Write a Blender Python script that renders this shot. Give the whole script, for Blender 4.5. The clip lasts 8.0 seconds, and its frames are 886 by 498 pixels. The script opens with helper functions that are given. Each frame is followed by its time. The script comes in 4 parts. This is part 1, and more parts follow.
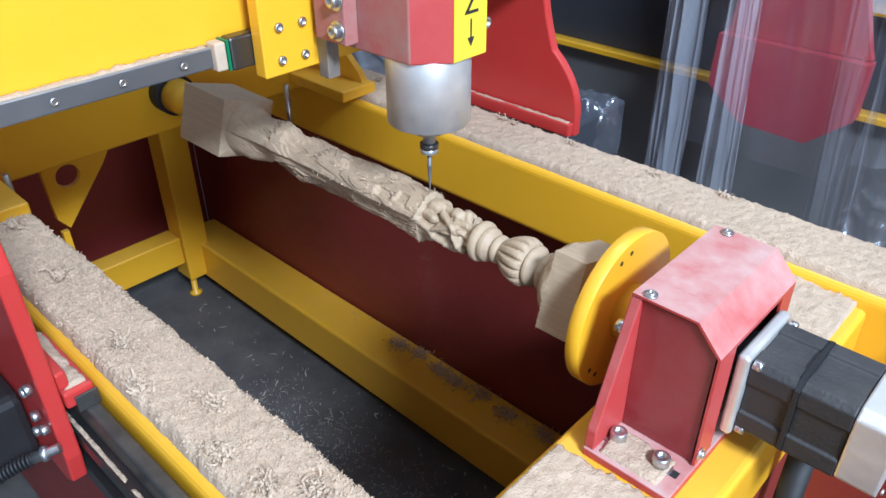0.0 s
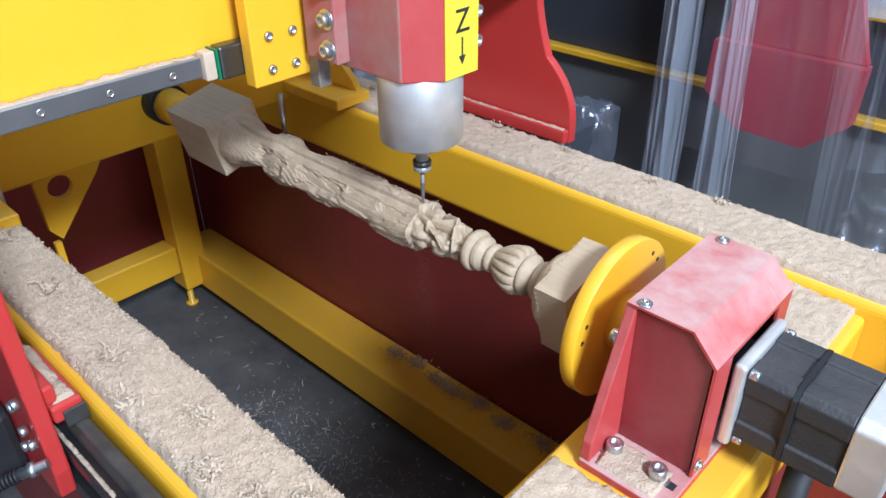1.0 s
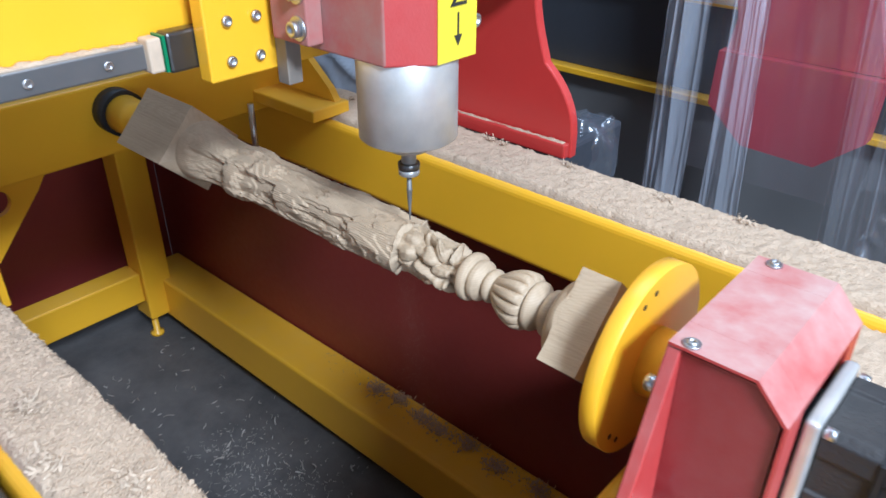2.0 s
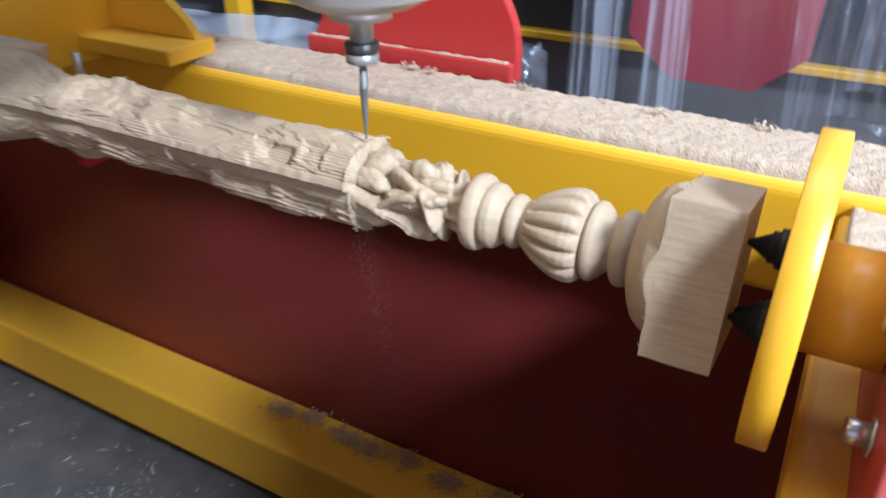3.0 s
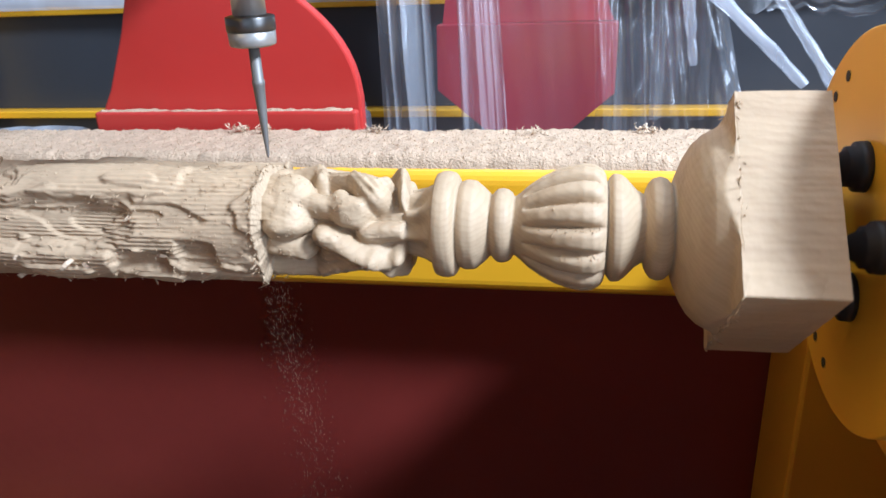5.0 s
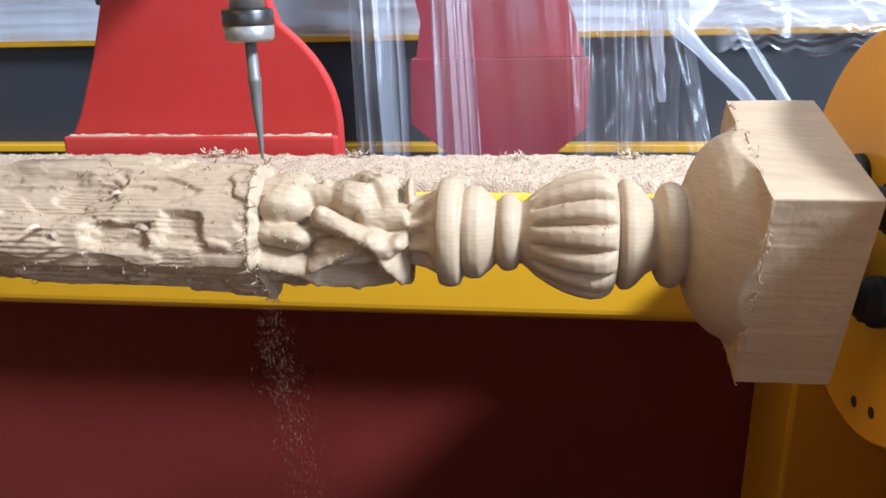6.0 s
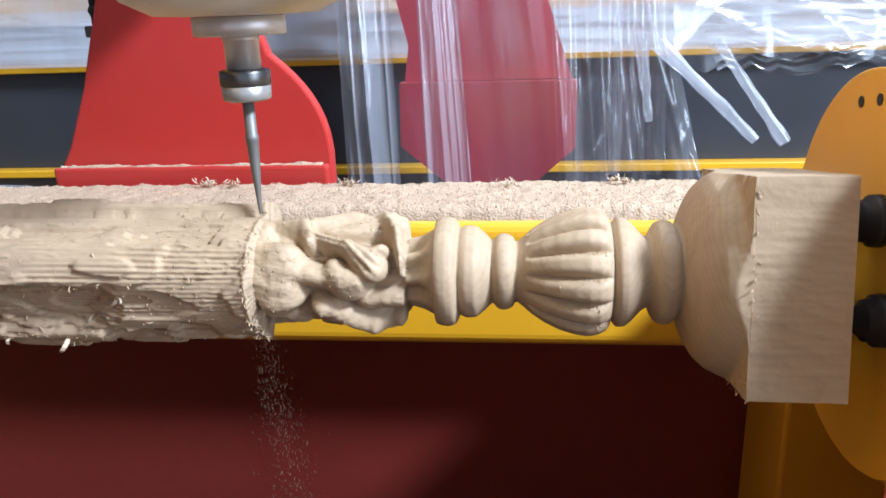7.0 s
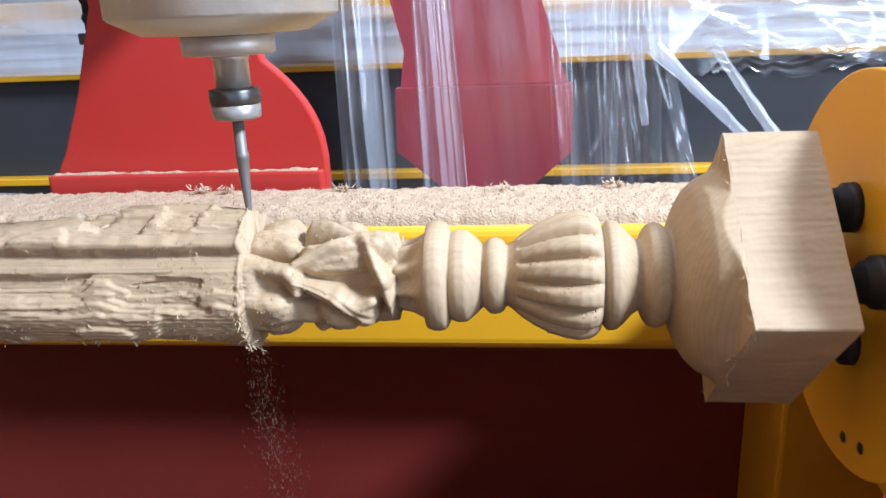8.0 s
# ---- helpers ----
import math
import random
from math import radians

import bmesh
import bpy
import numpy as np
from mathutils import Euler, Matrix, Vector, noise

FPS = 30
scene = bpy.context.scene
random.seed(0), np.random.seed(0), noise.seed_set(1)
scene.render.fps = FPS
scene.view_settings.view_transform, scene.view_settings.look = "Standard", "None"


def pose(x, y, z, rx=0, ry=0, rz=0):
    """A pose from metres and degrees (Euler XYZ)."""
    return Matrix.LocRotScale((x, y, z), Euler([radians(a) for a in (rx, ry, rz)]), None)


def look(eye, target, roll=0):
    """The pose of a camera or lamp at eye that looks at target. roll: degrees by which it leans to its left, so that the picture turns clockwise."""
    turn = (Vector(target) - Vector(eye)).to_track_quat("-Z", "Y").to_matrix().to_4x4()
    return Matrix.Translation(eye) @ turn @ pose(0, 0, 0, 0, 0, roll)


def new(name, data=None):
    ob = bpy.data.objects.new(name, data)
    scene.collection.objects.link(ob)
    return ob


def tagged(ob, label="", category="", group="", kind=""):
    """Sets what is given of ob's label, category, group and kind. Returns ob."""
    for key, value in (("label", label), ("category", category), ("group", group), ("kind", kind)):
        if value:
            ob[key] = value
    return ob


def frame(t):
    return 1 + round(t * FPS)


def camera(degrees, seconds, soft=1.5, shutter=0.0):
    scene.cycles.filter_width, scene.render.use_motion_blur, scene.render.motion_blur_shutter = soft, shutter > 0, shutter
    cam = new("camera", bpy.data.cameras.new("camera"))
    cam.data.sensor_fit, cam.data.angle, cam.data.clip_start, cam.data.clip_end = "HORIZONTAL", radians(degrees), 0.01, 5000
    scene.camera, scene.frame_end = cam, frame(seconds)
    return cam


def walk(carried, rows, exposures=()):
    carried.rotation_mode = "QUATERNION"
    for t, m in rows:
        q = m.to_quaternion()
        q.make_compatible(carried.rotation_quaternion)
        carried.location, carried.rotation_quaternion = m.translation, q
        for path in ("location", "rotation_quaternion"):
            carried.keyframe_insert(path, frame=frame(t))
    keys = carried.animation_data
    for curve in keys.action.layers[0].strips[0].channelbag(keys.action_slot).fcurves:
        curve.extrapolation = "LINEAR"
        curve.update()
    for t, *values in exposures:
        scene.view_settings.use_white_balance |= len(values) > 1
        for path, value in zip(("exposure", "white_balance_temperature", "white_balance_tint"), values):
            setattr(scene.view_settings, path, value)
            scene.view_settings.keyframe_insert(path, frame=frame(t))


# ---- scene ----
cam = camera(61.1, 8.0, shutter=0.5)
PATH = [
    (0, (0.502, -0.603, 1.051), (-0.655, 0.621, -0.028), -0.2),
    (0.5, (0.502, -0.598, 1.051), (-0.659, 0.628, -0.02), -0.6),
    (1, (0.501, -0.591, 1.048), (-0.662, 0.641, -0.015), -0.6),
    (2.3, (0.348, -0.48, 0.926), (-0.776, 0.847, -0.062), 0.5),
    (2.5, (0.296, -0.459, 0.885), (-0.761, 0.926, -0.116), 1.3),
    (2.7, (0.251, -0.44, 0.84), (-0.731, 1.009, -0.159), 1.6),
    (3, (0.194, -0.404, 0.788), (-0.645, 1.115, -0.207), 0.3),
    (3.5, (0.145, -0.374, 0.746), (-0.484, 1.261, -0.226), 0.7),
    (4, (0.107, -0.365, 0.723), (-0.446, 1.346, -0.169), -0.8),
    (4.5, (0.080, -0.351, 0.708), (-0.354, 1.422, -0.12), -1.9),
    (5.8, (0.044, -0.339, 0.669), (-0.228, 1.529, 0.007), -1.9),
    (6, (0.041, -0.338, 0.669), (-0.214, 1.535, 0.016), -1.5),
    (6.5, (0.038, -0.342, 0.68), (-0.199, 1.541, 0.05), -1.8),
    (7, (0.038, -0.338, 0.681), (-0.189, 1.552, 0.067), -2.1),
    (7.5, (0.039, -0.339, 0.684), (-0.181, 1.553, 0.075), -2.3),
    (8, (0.042, -0.336, 0.68), (-0.183, 1.558, 0.079), -2.5),
]
walk(cam, [(t, look(eye, target, roll)) for t, eye, target, roll in PATH], exposures=[(0, -0.25, 5010, 6), (1.2, -0.25, 5010, 6), (2.5, -0.15, 5040, 6), (3.0, 0.03, 5070, 7), (3.5, 0.12, 5100, 8), (8, 0.19, 5340, 8)])

# ---- light ----
world = bpy.data.worlds.new("hall")
scene.world = world
world.use_nodes = True
world.node_tree.nodes["Background"].inputs[0].default_value = (0.75, 0.82, 1.0, 1)
world.node_tree.nodes["Background"].inputs[1].default_value = 0.3


def area(name, eye, target, sx, sy, power, color):
    d = bpy.data.lights.new(name, "AREA")
    d.shape, d.size, d.size_y, d.energy, d.color = "RECTANGLE", sx, sy, power, color
    ob = new(name, d)
    ob.matrix_world = look(eye, target)
    return ob


area("window_light", (2.75, -1.12, 3.02), (0, 0, 0.5), 0.8, 0.5, 258, (1.0, 0.98, 0.96))
# added fill that lifts the wrapped machine; no lamp is known there
area("backdrop_fill", (-0.3, 1.0, 3.5), (-0.3, 1.3, 0), 4.0, 0.8, 60, (0.92, 0.95, 1.0))
# added low fill from the chuck end, brightens the tailstock beam; no door there
area("low_east_fill", (4.2, -2.2, 1.3), (-0.6, 0, 0.5), 2.2, 1.8, 75, (0.95, 0.97, 1.0))

# added broad fill for the film to reflect; no opening is modelled behind it
area("south_fill", (-0.4, -4.7, 1.5), (-0.4, 0, 0.8), 3.6, 2.2, 16, (0.93, 0.96, 1.0))

# ---- materials ----

def mat(name, color, rough=0.5, metal=0.0, noise=8.0, vary=0.15, bump=0.1, dust=0.0, dustcol=(0.62, 0.52, 0.42), scale2=60.0, side=0.15, patch=22.0):
    m = bpy.data.materials.new(name)
    m.use_nodes = True
    nt = m.node_tree
    b = nt.nodes["Principled BSDF"]
    tc = nt.nodes.new("ShaderNodeTexCoord")
    n1 = nt.nodes.new("ShaderNodeTexNoise")
    n1.inputs["Scale"].default_value, n1.inputs["Detail"].default_value = noise, 5
    n2 = nt.nodes.new("ShaderNodeTexNoise")
    n2.inputs["Scale"].default_value, n2.inputs["Detail"].default_value = scale2, 8
    nt.links.new(tc.outputs["Object"], n1.inputs["Vector"])
    nt.links.new(tc.outputs["Object"], n2.inputs["Vector"])
    mix = nt.nodes.new("ShaderNodeMix")
    mix.data_type = "RGBA"
    lo = tuple(c * (1 - vary) for c in color)
    hi = tuple(min(1, c * (1 + vary)) for c in color)
    mix.inputs[6].default_value, mix.inputs[7].default_value = (*lo, 1), (*hi, 1)
    nt.links.new(n1.outputs["Fac"], mix.inputs[0])
    out = mix.outputs[2]
    if dust > 0:
        geo = nt.nodes.new("ShaderNodeNewGeometry")
        sep = nt.nodes.new("ShaderNodeSeparateXYZ")
        nt.links.new(geo.outputs["Normal"], sep.inputs[0])
        mul = nt.nodes.new("ShaderNodeMath")
        mul.operation = "MULTIPLY"
        ramp = nt.nodes.new("ShaderNodeMapRange")
        ramp.inputs["From Min"].default_value, ramp.inputs["From Max"].default_value = 0.15, 0.75
        n3 = nt.nodes.new("ShaderNodeTexNoise")
        n3.inputs["Scale"].default_value, n3.inputs["Detail"].default_value, n3.inputs["Roughness"].default_value = patch, 12, 0.62
        nt.links.new(tc.outputs["Object"], n3.inputs["Vector"])
        nt.links.new(n3.outputs["Fac"], ramp.inputs["Value"])
        cl = nt.nodes.new("ShaderNodeMapRange")
        cl.inputs["From Min"].default_value, cl.inputs["From Max"].default_value = 0.2, 0.9
        cl.inputs["To Max"].default_value = dust
        cl.inputs["To Min"].default_value = dust * side
        nt.links.new(sep.outputs["Z"], cl.inputs["Value"])
        nt.links.new(ramp.outputs[0], mul.inputs[0])
        nt.links.new(cl.outputs[0], mul.inputs[1])
        mx = nt.nodes.new("ShaderNodeMix")
        mx.data_type = "RGBA"
        nt.links.new(mul.outputs[0], mx.inputs[0])
        nt.links.new(out, mx.inputs[6])
        mx.inputs[7].default_value = (*dustcol, 1)
        out = mx.outputs[2]
        rr = nt.nodes.new("ShaderNodeMapRange")
        rr.inputs["To Min"].default_value, rr.inputs["To Max"].default_value = rough, 0.95
        nt.links.new(mul.outputs[0], rr.inputs["Value"])
        nt.links.new(rr.outputs[0], b.inputs["Roughness"])
    else:
        rr = nt.nodes.new("ShaderNodeMapRange")
        rr.inputs["To Min"].default_value, rr.inputs["To Max"].default_value = max(0.02, rough - 0.12), min(1, rough + 0.12)
        nt.links.new(n2.outputs["Fac"], rr.inputs["Value"])
        nt.links.new(rr.outputs[0], b.inputs["Roughness"])
    nt.links.new(out, b.inputs["Base Color"])
    b.inputs["Metallic"].default_value = metal
    if bump > 0:
        bp = nt.nodes.new("ShaderNodeBump")
        bp.inputs["Strength"].default_value, bp.inputs["Distance"].default_value = bump, 0.002
        nt.links.new(n2.outputs["Fac"], bp.inputs["Height"])
        nt.links.new(bp.outputs[0], b.inputs["Normal"])
    return m


def wood_material():
    m = mat("carved_wood", (0.49, 0.375, 0.243), 0.6, 0, 14, 0.14, 0.28, scale2=140)
    nt = m.node_tree
    b = nt.nodes["Principled BSDF"]
    src = b.inputs["Base Color"].links[0].from_socket
    tc = nt.nodes.new("ShaderNodeTexCoord")
    mp = nt.nodes.new("ShaderNodeMapping")
    mp.inputs["Scale"].default_value = (6, 130, 60)
    mp.inputs["Rotation"].default_value = (0.3, 0.02, 0.05)
    nz = nt.nodes.new("ShaderNodeTexNoise")
    nz.inputs["Scale"].default_value, nz.inputs["Detail"].default_value = 1.6, 4
    nt.links.new(tc.outputs["Object"], mp.inputs[0])
    nt.links.new(mp.outputs[0], nz.inputs["Vector"])
    mr = nt.nodes.new("ShaderNodeMapRange")
    mr.inputs["From Min"].default_value, mr.inputs["From Max"].default_value = 0.42, 0.68
    mr.inputs["To Max"].default_value = 0.55
    nt.links.new(nz.outputs["Fac"], mr.inputs["Value"])
    mx = nt.nodes.new("ShaderNodeMix")
    mx.data_type = "RGBA"
    mx.inputs[7].default_value = (0.41, 0.305, 0.195, 1)
    nt.links.new(mr.outputs[0], mx.inputs[0])
    nt.links.new(src, mx.inputs[6])
    wv = nt.nodes.new("ShaderNodeTexWave")
    wv.wave_type, wv.rings_direction, wv.wave_profile = "RINGS", "X", "SAW"
    wv.inputs["Scale"].default_value, wv.inputs["Distortion"].default_value, wv.inputs["Detail"].default_value, wv.inputs["Detail Scale"].default_value = 150, 9.0, 5, 0.3
    mw = nt.nodes.new("ShaderNodeMapping")
    mw.inputs["Location"].default_value = (0, 0.075, -0.05)
    mw.inputs["Rotation"].default_value = (0, 0.05, 0.09)
    nt.links.new(tc.outputs["Object"], mw.inputs[0])
    nt.links.new(mw.outputs[0], wv.inputs["Vector"])
    mq = nt.nodes.new("ShaderNodeMapRange")
    mq.inputs["From Min"].default_value, mq.inputs["To Max"].default_value = 0.45, 0.27
    nt.links.new(wv.outputs["Fac"], mq.inputs["Value"])
    my = nt.nodes.new("ShaderNodeMix")
    my.data_type = "RGBA"
    my.inputs[7].default_value = (0.34, 0.24, 0.145, 1)
    nt.links.new(mq.outputs[0], my.inputs[0])
    nt.links.new(mx.outputs[2], my.inputs[6])
    nt.links.new(my.outputs[2], b.inputs["Base Color"])
    return m


def film_material(name, thin, thick):
    m = bpy.data.materials.new(name)
    m.use_nodes = True
    nt = m.node_tree
    b = nt.nodes["Principled BSDF"]
    b.inputs["Base Color"].default_value = (0.82, 0.88, 1.0, 1)
    b.inputs["Roughness"].default_value = 0.32
    tr = nt.nodes.new("ShaderNodeBsdfTransparent")
    ms = nt.nodes.new("ShaderNodeMixShader")
    tc = nt.nodes.new("ShaderNodeTexCoord")
    mp = nt.nodes.new("ShaderNodeMapping")
    mp.inputs["Scale"].default_value = (7, 3, 0.9)
    nz = nt.nodes.new("ShaderNodeTexNoise")
    nz.inputs["Scale"].default_value, nz.inputs["Detail"].default_value = 1.6, 2
    nt.links.new(tc.outputs["Object"], mp.inputs[0])
    nt.links.new(mp.outputs[0], nz.inputs["Vector"])
    mr = nt.nodes.new("ShaderNodeMapRange")
    mr.inputs["From Min"].default_value, mr.inputs["From Max"].default_value = 0.35, 0.75
    mr.inputs["To Min"].default_value, mr.inputs["To Max"].default_value = thin, thick
    nt.links.new(nz.outputs["Fac"], mr.inputs["Value"])
    nt.links.new(mr.outputs[0], ms.inputs[0])
    nt.links.new(tr.outputs[0], ms.inputs[1])
    nt.links.new(b.outputs[0], ms.inputs[2])
    gl = nt.nodes.new("ShaderNodeBsdfGlossy")
    gl.inputs["Color"].default_value, gl.inputs["Roughness"].default_value = (0.92, 0.95, 1.0, 1), 0.2
    gr = nt.nodes.new("ShaderNodeMapRange")
    gr.inputs["From Min"].default_value, gr.inputs["From Max"].default_value = 0.35, 0.75
    gr.inputs["To Min"].default_value, gr.inputs["To Max"].default_value = 0.07, 0.2
    nt.links.new(nz.outputs["Fac"], gr.inputs["Value"])
    mg = nt.nodes.new("ShaderNodeMixShader")
    nt.links.new(gr.outputs[0], mg.inputs[0])
    nt.links.new(ms.outputs[0], mg.inputs[1])
    nt.links.new(gl.outputs[0], mg.inputs[2])
    nt.links.new(mg.outputs[0], nt.nodes["Material Output"].inputs["Surface"])
    return m


YELLOW = mat("yellow_paint", (0.89, 0.482, 0.009), 0.32, 0, 6, 0.08, 0.03, 0.1)
RED = mat("red_paint", (0.5, 0.034, 0.029), 0.3, 0, 6, 0.12, 0.05, 0.1)
RED_DUSTY = mat("dusty_red_paint", (0.46, 0.026, 0.024), 0.38, 0, 9, 0.12, 0.12, 1.0, (0.62, 0.48, 0.43), 420, 0.12, 17)
# headstock side plates: half the red value of the cover
RED_SIDE = mat("darker_red_side", (0.23, 0.017, 0.02), 0.3, 0, 7, 0.15, 0.1, 0.3, (0.45, 0.25, 0.23), 500, 0.4, 60)
RED_FAR = mat("rose_red_paint", (0.36, 0.04, 0.06), 0.4, 0, 6, 0.12, 0.05)
RED_POWDER = mat("powdered_red_paint", (0.42, 0.04, 0.04), 0.6, 0, 9, 0.15, 0.08, 1.0, (0.36, 0.25, 0.21), 300, 0.9)
PANEL = mat("dark_red_panel", (0.21, 0.029, 0.023), 0.5, 0, 5, 0.2, 0.03)
BLACK = mat("black_cast", (0.025, 0.025, 0.027), 0.55, 0, 12, 0.2, 0.5, 0.12, (0.4, 0.36, 0.3), 250)
RUBBER = mat("black_rubber", (0.015, 0.015, 0.016), 0.6, 0, 10, 0.2, 0.1)
GUIDE = mat("guide_steel", (0.2, 0.21, 0.22), 0.35, 0.7, 12, 0.15, 0.04, 0.9, (0.55, 0.48, 0.4))
GUIDE_DARK = mat("greased_steel", (0.06, 0.06, 0.06), 0.32, 0.5, 12, 0.3, 0.2, 0.35, (0.3, 0.26, 0.21), 300, 0.3, 40)
DUSTY_STEEL = mat("dusty_steel", (0.2, 0.19, 0.18), 0.45, 0.5, 12, 0.2, 0.1, 0.95, (0.46, 0.39, 0.3), 200, 0.85, 30)
STEEL = mat("steel", (0.6, 0.6, 0.6), 0.36, 0.95, 12, 0.12, 0.05)
DARKSTEEL = mat("dark_steel", (0.14, 0.14, 0.14), 0.35, 0.9, 12, 0.2, 0.05)
ALU = mat("brushed_aluminium", (0.78, 0.77, 0.75), 0.36, 0.72, 26, 0.34, 0.12, 0.75, (0.72, 0.65, 0.53), 200, 0.55, 34)
TOOL = mat("tool_steel", (0.24, 0.24, 0.235), 0.6, 0.65, 30, 0.2, 0.05)
NUT = mat("dull_steel", (0.42, 0.42, 0.41), 0.35, 0.55, 30, 0.15, 0.08)
SAWDUST = mat("sawdust", (0.58, 0.445, 0.312), 0.95, 0, 60, 0.22, 1.0, scale2=420)


def grains(m, dark, scale, strong, relief):
    """Single dark grains and gaps between the particles."""
    nt = m.node_tree
    b = nt.nodes["Principled BSDF"]
    src = b.inputs["Base Color"].links[0].from_socket
    tc = nt.nodes.new("ShaderNodeTexCoord")
    vo = nt.nodes.new("ShaderNodeTexVoronoi")
    vo.inputs["Scale"].default_value = scale
    nz = nt.nodes.new("ShaderNodeTexNoise")
    nz.inputs["Scale"].default_value, nz.inputs["Detail"].default_value = scale * 0.55, 6
    nt.links.new(tc.outputs["Object"], vo.inputs["Vector"])
    nt.links.new(tc.outputs["Object"], nz.inputs["Vector"])
    mr = nt.nodes.new("ShaderNodeMapRange")
    mr.inputs["From Min"].default_value, mr.inputs["From Max"].default_value, mr.inputs["To Max"].default_value = 0.5, 0.72, strong
    nt.links.new(nz.outputs["Fac"], mr.inputs["Value"])
    mx = nt.nodes.new("ShaderNodeMix")
    mx.data_type = "RGBA"
    mx.inputs[7].default_value = (*dark, 1)
    nt.links.new(mr.outputs[0], mx.inputs[0])
    nt.links.new(src, mx.inputs[6])
    nt.links.new(mx.outputs[2], b.inputs["Base Color"])
    bp = nt.nodes.new("ShaderNodeBump")
    bp.inputs["Strength"].default_value, bp.inputs["Distance"].default_value, bp.invert = relief, 0.002, True
    nt.links.new(vo.outputs["Distance"], bp.inputs["Height"])
    old = b.inputs["Normal"].links[0].from_socket
    nt.links.new(old, bp.inputs["Normal"])
    nt.links.new(bp.outputs[0], b.inputs["Normal"])


grains(SAWDUST, (0.36, 0.26, 0.17), 750, 0.28, 0.15)
CHIPS = mat("wood_shavings", (0.58, 0.455, 0.325), 0.9, 0, 40, 0.3, 0.2)
BROWN = mat("brown_shavings", (0.55, 0.37, 0.22), 0.9, 0, 40, 0.4, 0.2)
DULL = mat("grey_shavings", (0.3, 0.27, 0.235), 0.9, 0, 40, 0.4, 0.2)
WOOD = wood_material()
WOOD_ROUGH = mat("rough_cut_wood", (0.5, 0.38, 0.248), 0.8, 0, 45, 0.26, 0.0)


def fibre_bump(m):
    """Fine tool lines along the post."""
    nt = m.node_tree
    tc = nt.nodes.new("ShaderNodeTexCoord")
    mp = nt.nodes.new("ShaderNodeMapping")
    mp.inputs["Scale"].default_value = (25, 520, 520)
    nz = nt.nodes.new("ShaderNodeTexNoise")
    nz.inputs["Scale"].default_value, nz.inputs["Detail"].default_value = 1.0, 4
    bp = nt.nodes.new("ShaderNodeBump")
    bp.inputs["Strength"].default_value, bp.inputs["Distance"].default_value = 0.55, 0.001
    nt.links.new(tc.outputs["Object"], mp.inputs[0])
    nt.links.new(mp.outputs[0], nz.inputs["Vector"])
    nt.links.new(nz.outputs["Fac"], bp.inputs["Height"])
    nt.links.new(bp.outputs[0], nt.nodes["Principled BSDF"].inputs["Normal"])


fibre_bump(WOOD_ROUGH)
grains(WOOD_ROUGH, (0.34, 0.24, 0.15), 300, 0.3, 0.03)
FLOOR = mat("dark_concrete", (0.052, 0.05, 0.05), 0.85, 0, 9, 0.6, 0.6, 0.5, (0.2, 0.18, 0.165), 130, 0.15, 13)
WALL = mat("pale_wall", (0.5, 0.51, 0.53), 0.8, 0, 2, 0.08, 0.05)
FILM = film_material("plastic_film", 0.02, 0.13)
STRIP = film_material("folded_film", 0.2, 0.38)
ROLL = film_material("rolled_film", 0.25, 0.55)
MILKY = film_material("milky_film", 0.4, 0.65)
CLEAR = film_material("clear_film", 0.015, 0.06)
STICKER = mat("yellow_sticker", (0.85, 0.68, 0.03), 0.45, 0, 20, 0.05, 0.02, 0.1)
INK = mat("black_ink", (0.03, 0.03, 0.03), 0.5, 0, 20, 0.1, 0)
GREEN = mat("green_seal", (0.02, 0.2, 0.08), 0.4, 0, 20, 0.1, 0)
SLATE = mat("slate_panel", (0.045, 0.05, 0.062), 0.5, 0, 3, 0.15, 0.03)
GREY = mat("grey_panel", (0.15, 0.15, 0.15), 0.5, 0, 3, 0.15, 0.03)
PALE = mat("pale_grey_panel", (0.72, 0.76, 0.82), 0.5, 0, 3, 0.1, 0.03)


def box(bm, x0, x1, y0, y1, z0, z1, bevel=0.0, seg=2):
    r = bmesh.ops.create_cube(bm, size=1)
    vs = r["verts"]
    for v in vs:
        v.co = Vector(((x0 + x1) / 2 + v.co.x * (x1 - x0), (y0 + y1) / 2 + v.co.y * (y1 - y0), (z0 + z1) / 2 + v.co.z * (z1 - z0)))
    if bevel:
        es = list({e for v in vs for e in v.link_edges})
        bmesh.ops.bevel(bm, geom=es, offset=bevel, segments=seg, affect="EDGES", profile=0.5)
    return bm


def lathe(bm, prof, axis="z", at=(0, 0, 0), n=32):
    """Rings (h, r) turned round an axis through at."""
    rings = []
    for h, r in prof:
        ring = []
        for i in range(n):
            a = 2 * math.pi * i / n
            c, s = r * math.cos(a), r * math.sin(a)
            p = {"z": (c, s, h), "x": (h, c, s), "y": (s, h, c)}[axis]
            ring.append(bm.verts.new((p[0] + at[0], p[1] + at[1], p[2] + at[2])))
        rings.append(ring)
    for a, b in zip(rings, rings[1:]):
        for i in range(n):
            f = bm.faces.new((a[i], a[(i + 1) % n], b[(i + 1) % n], b[i]))
            f.smooth = True
    bm.faces.new(list(reversed(rings[0])))
    bm.faces.new(rings[-1])
    return bm


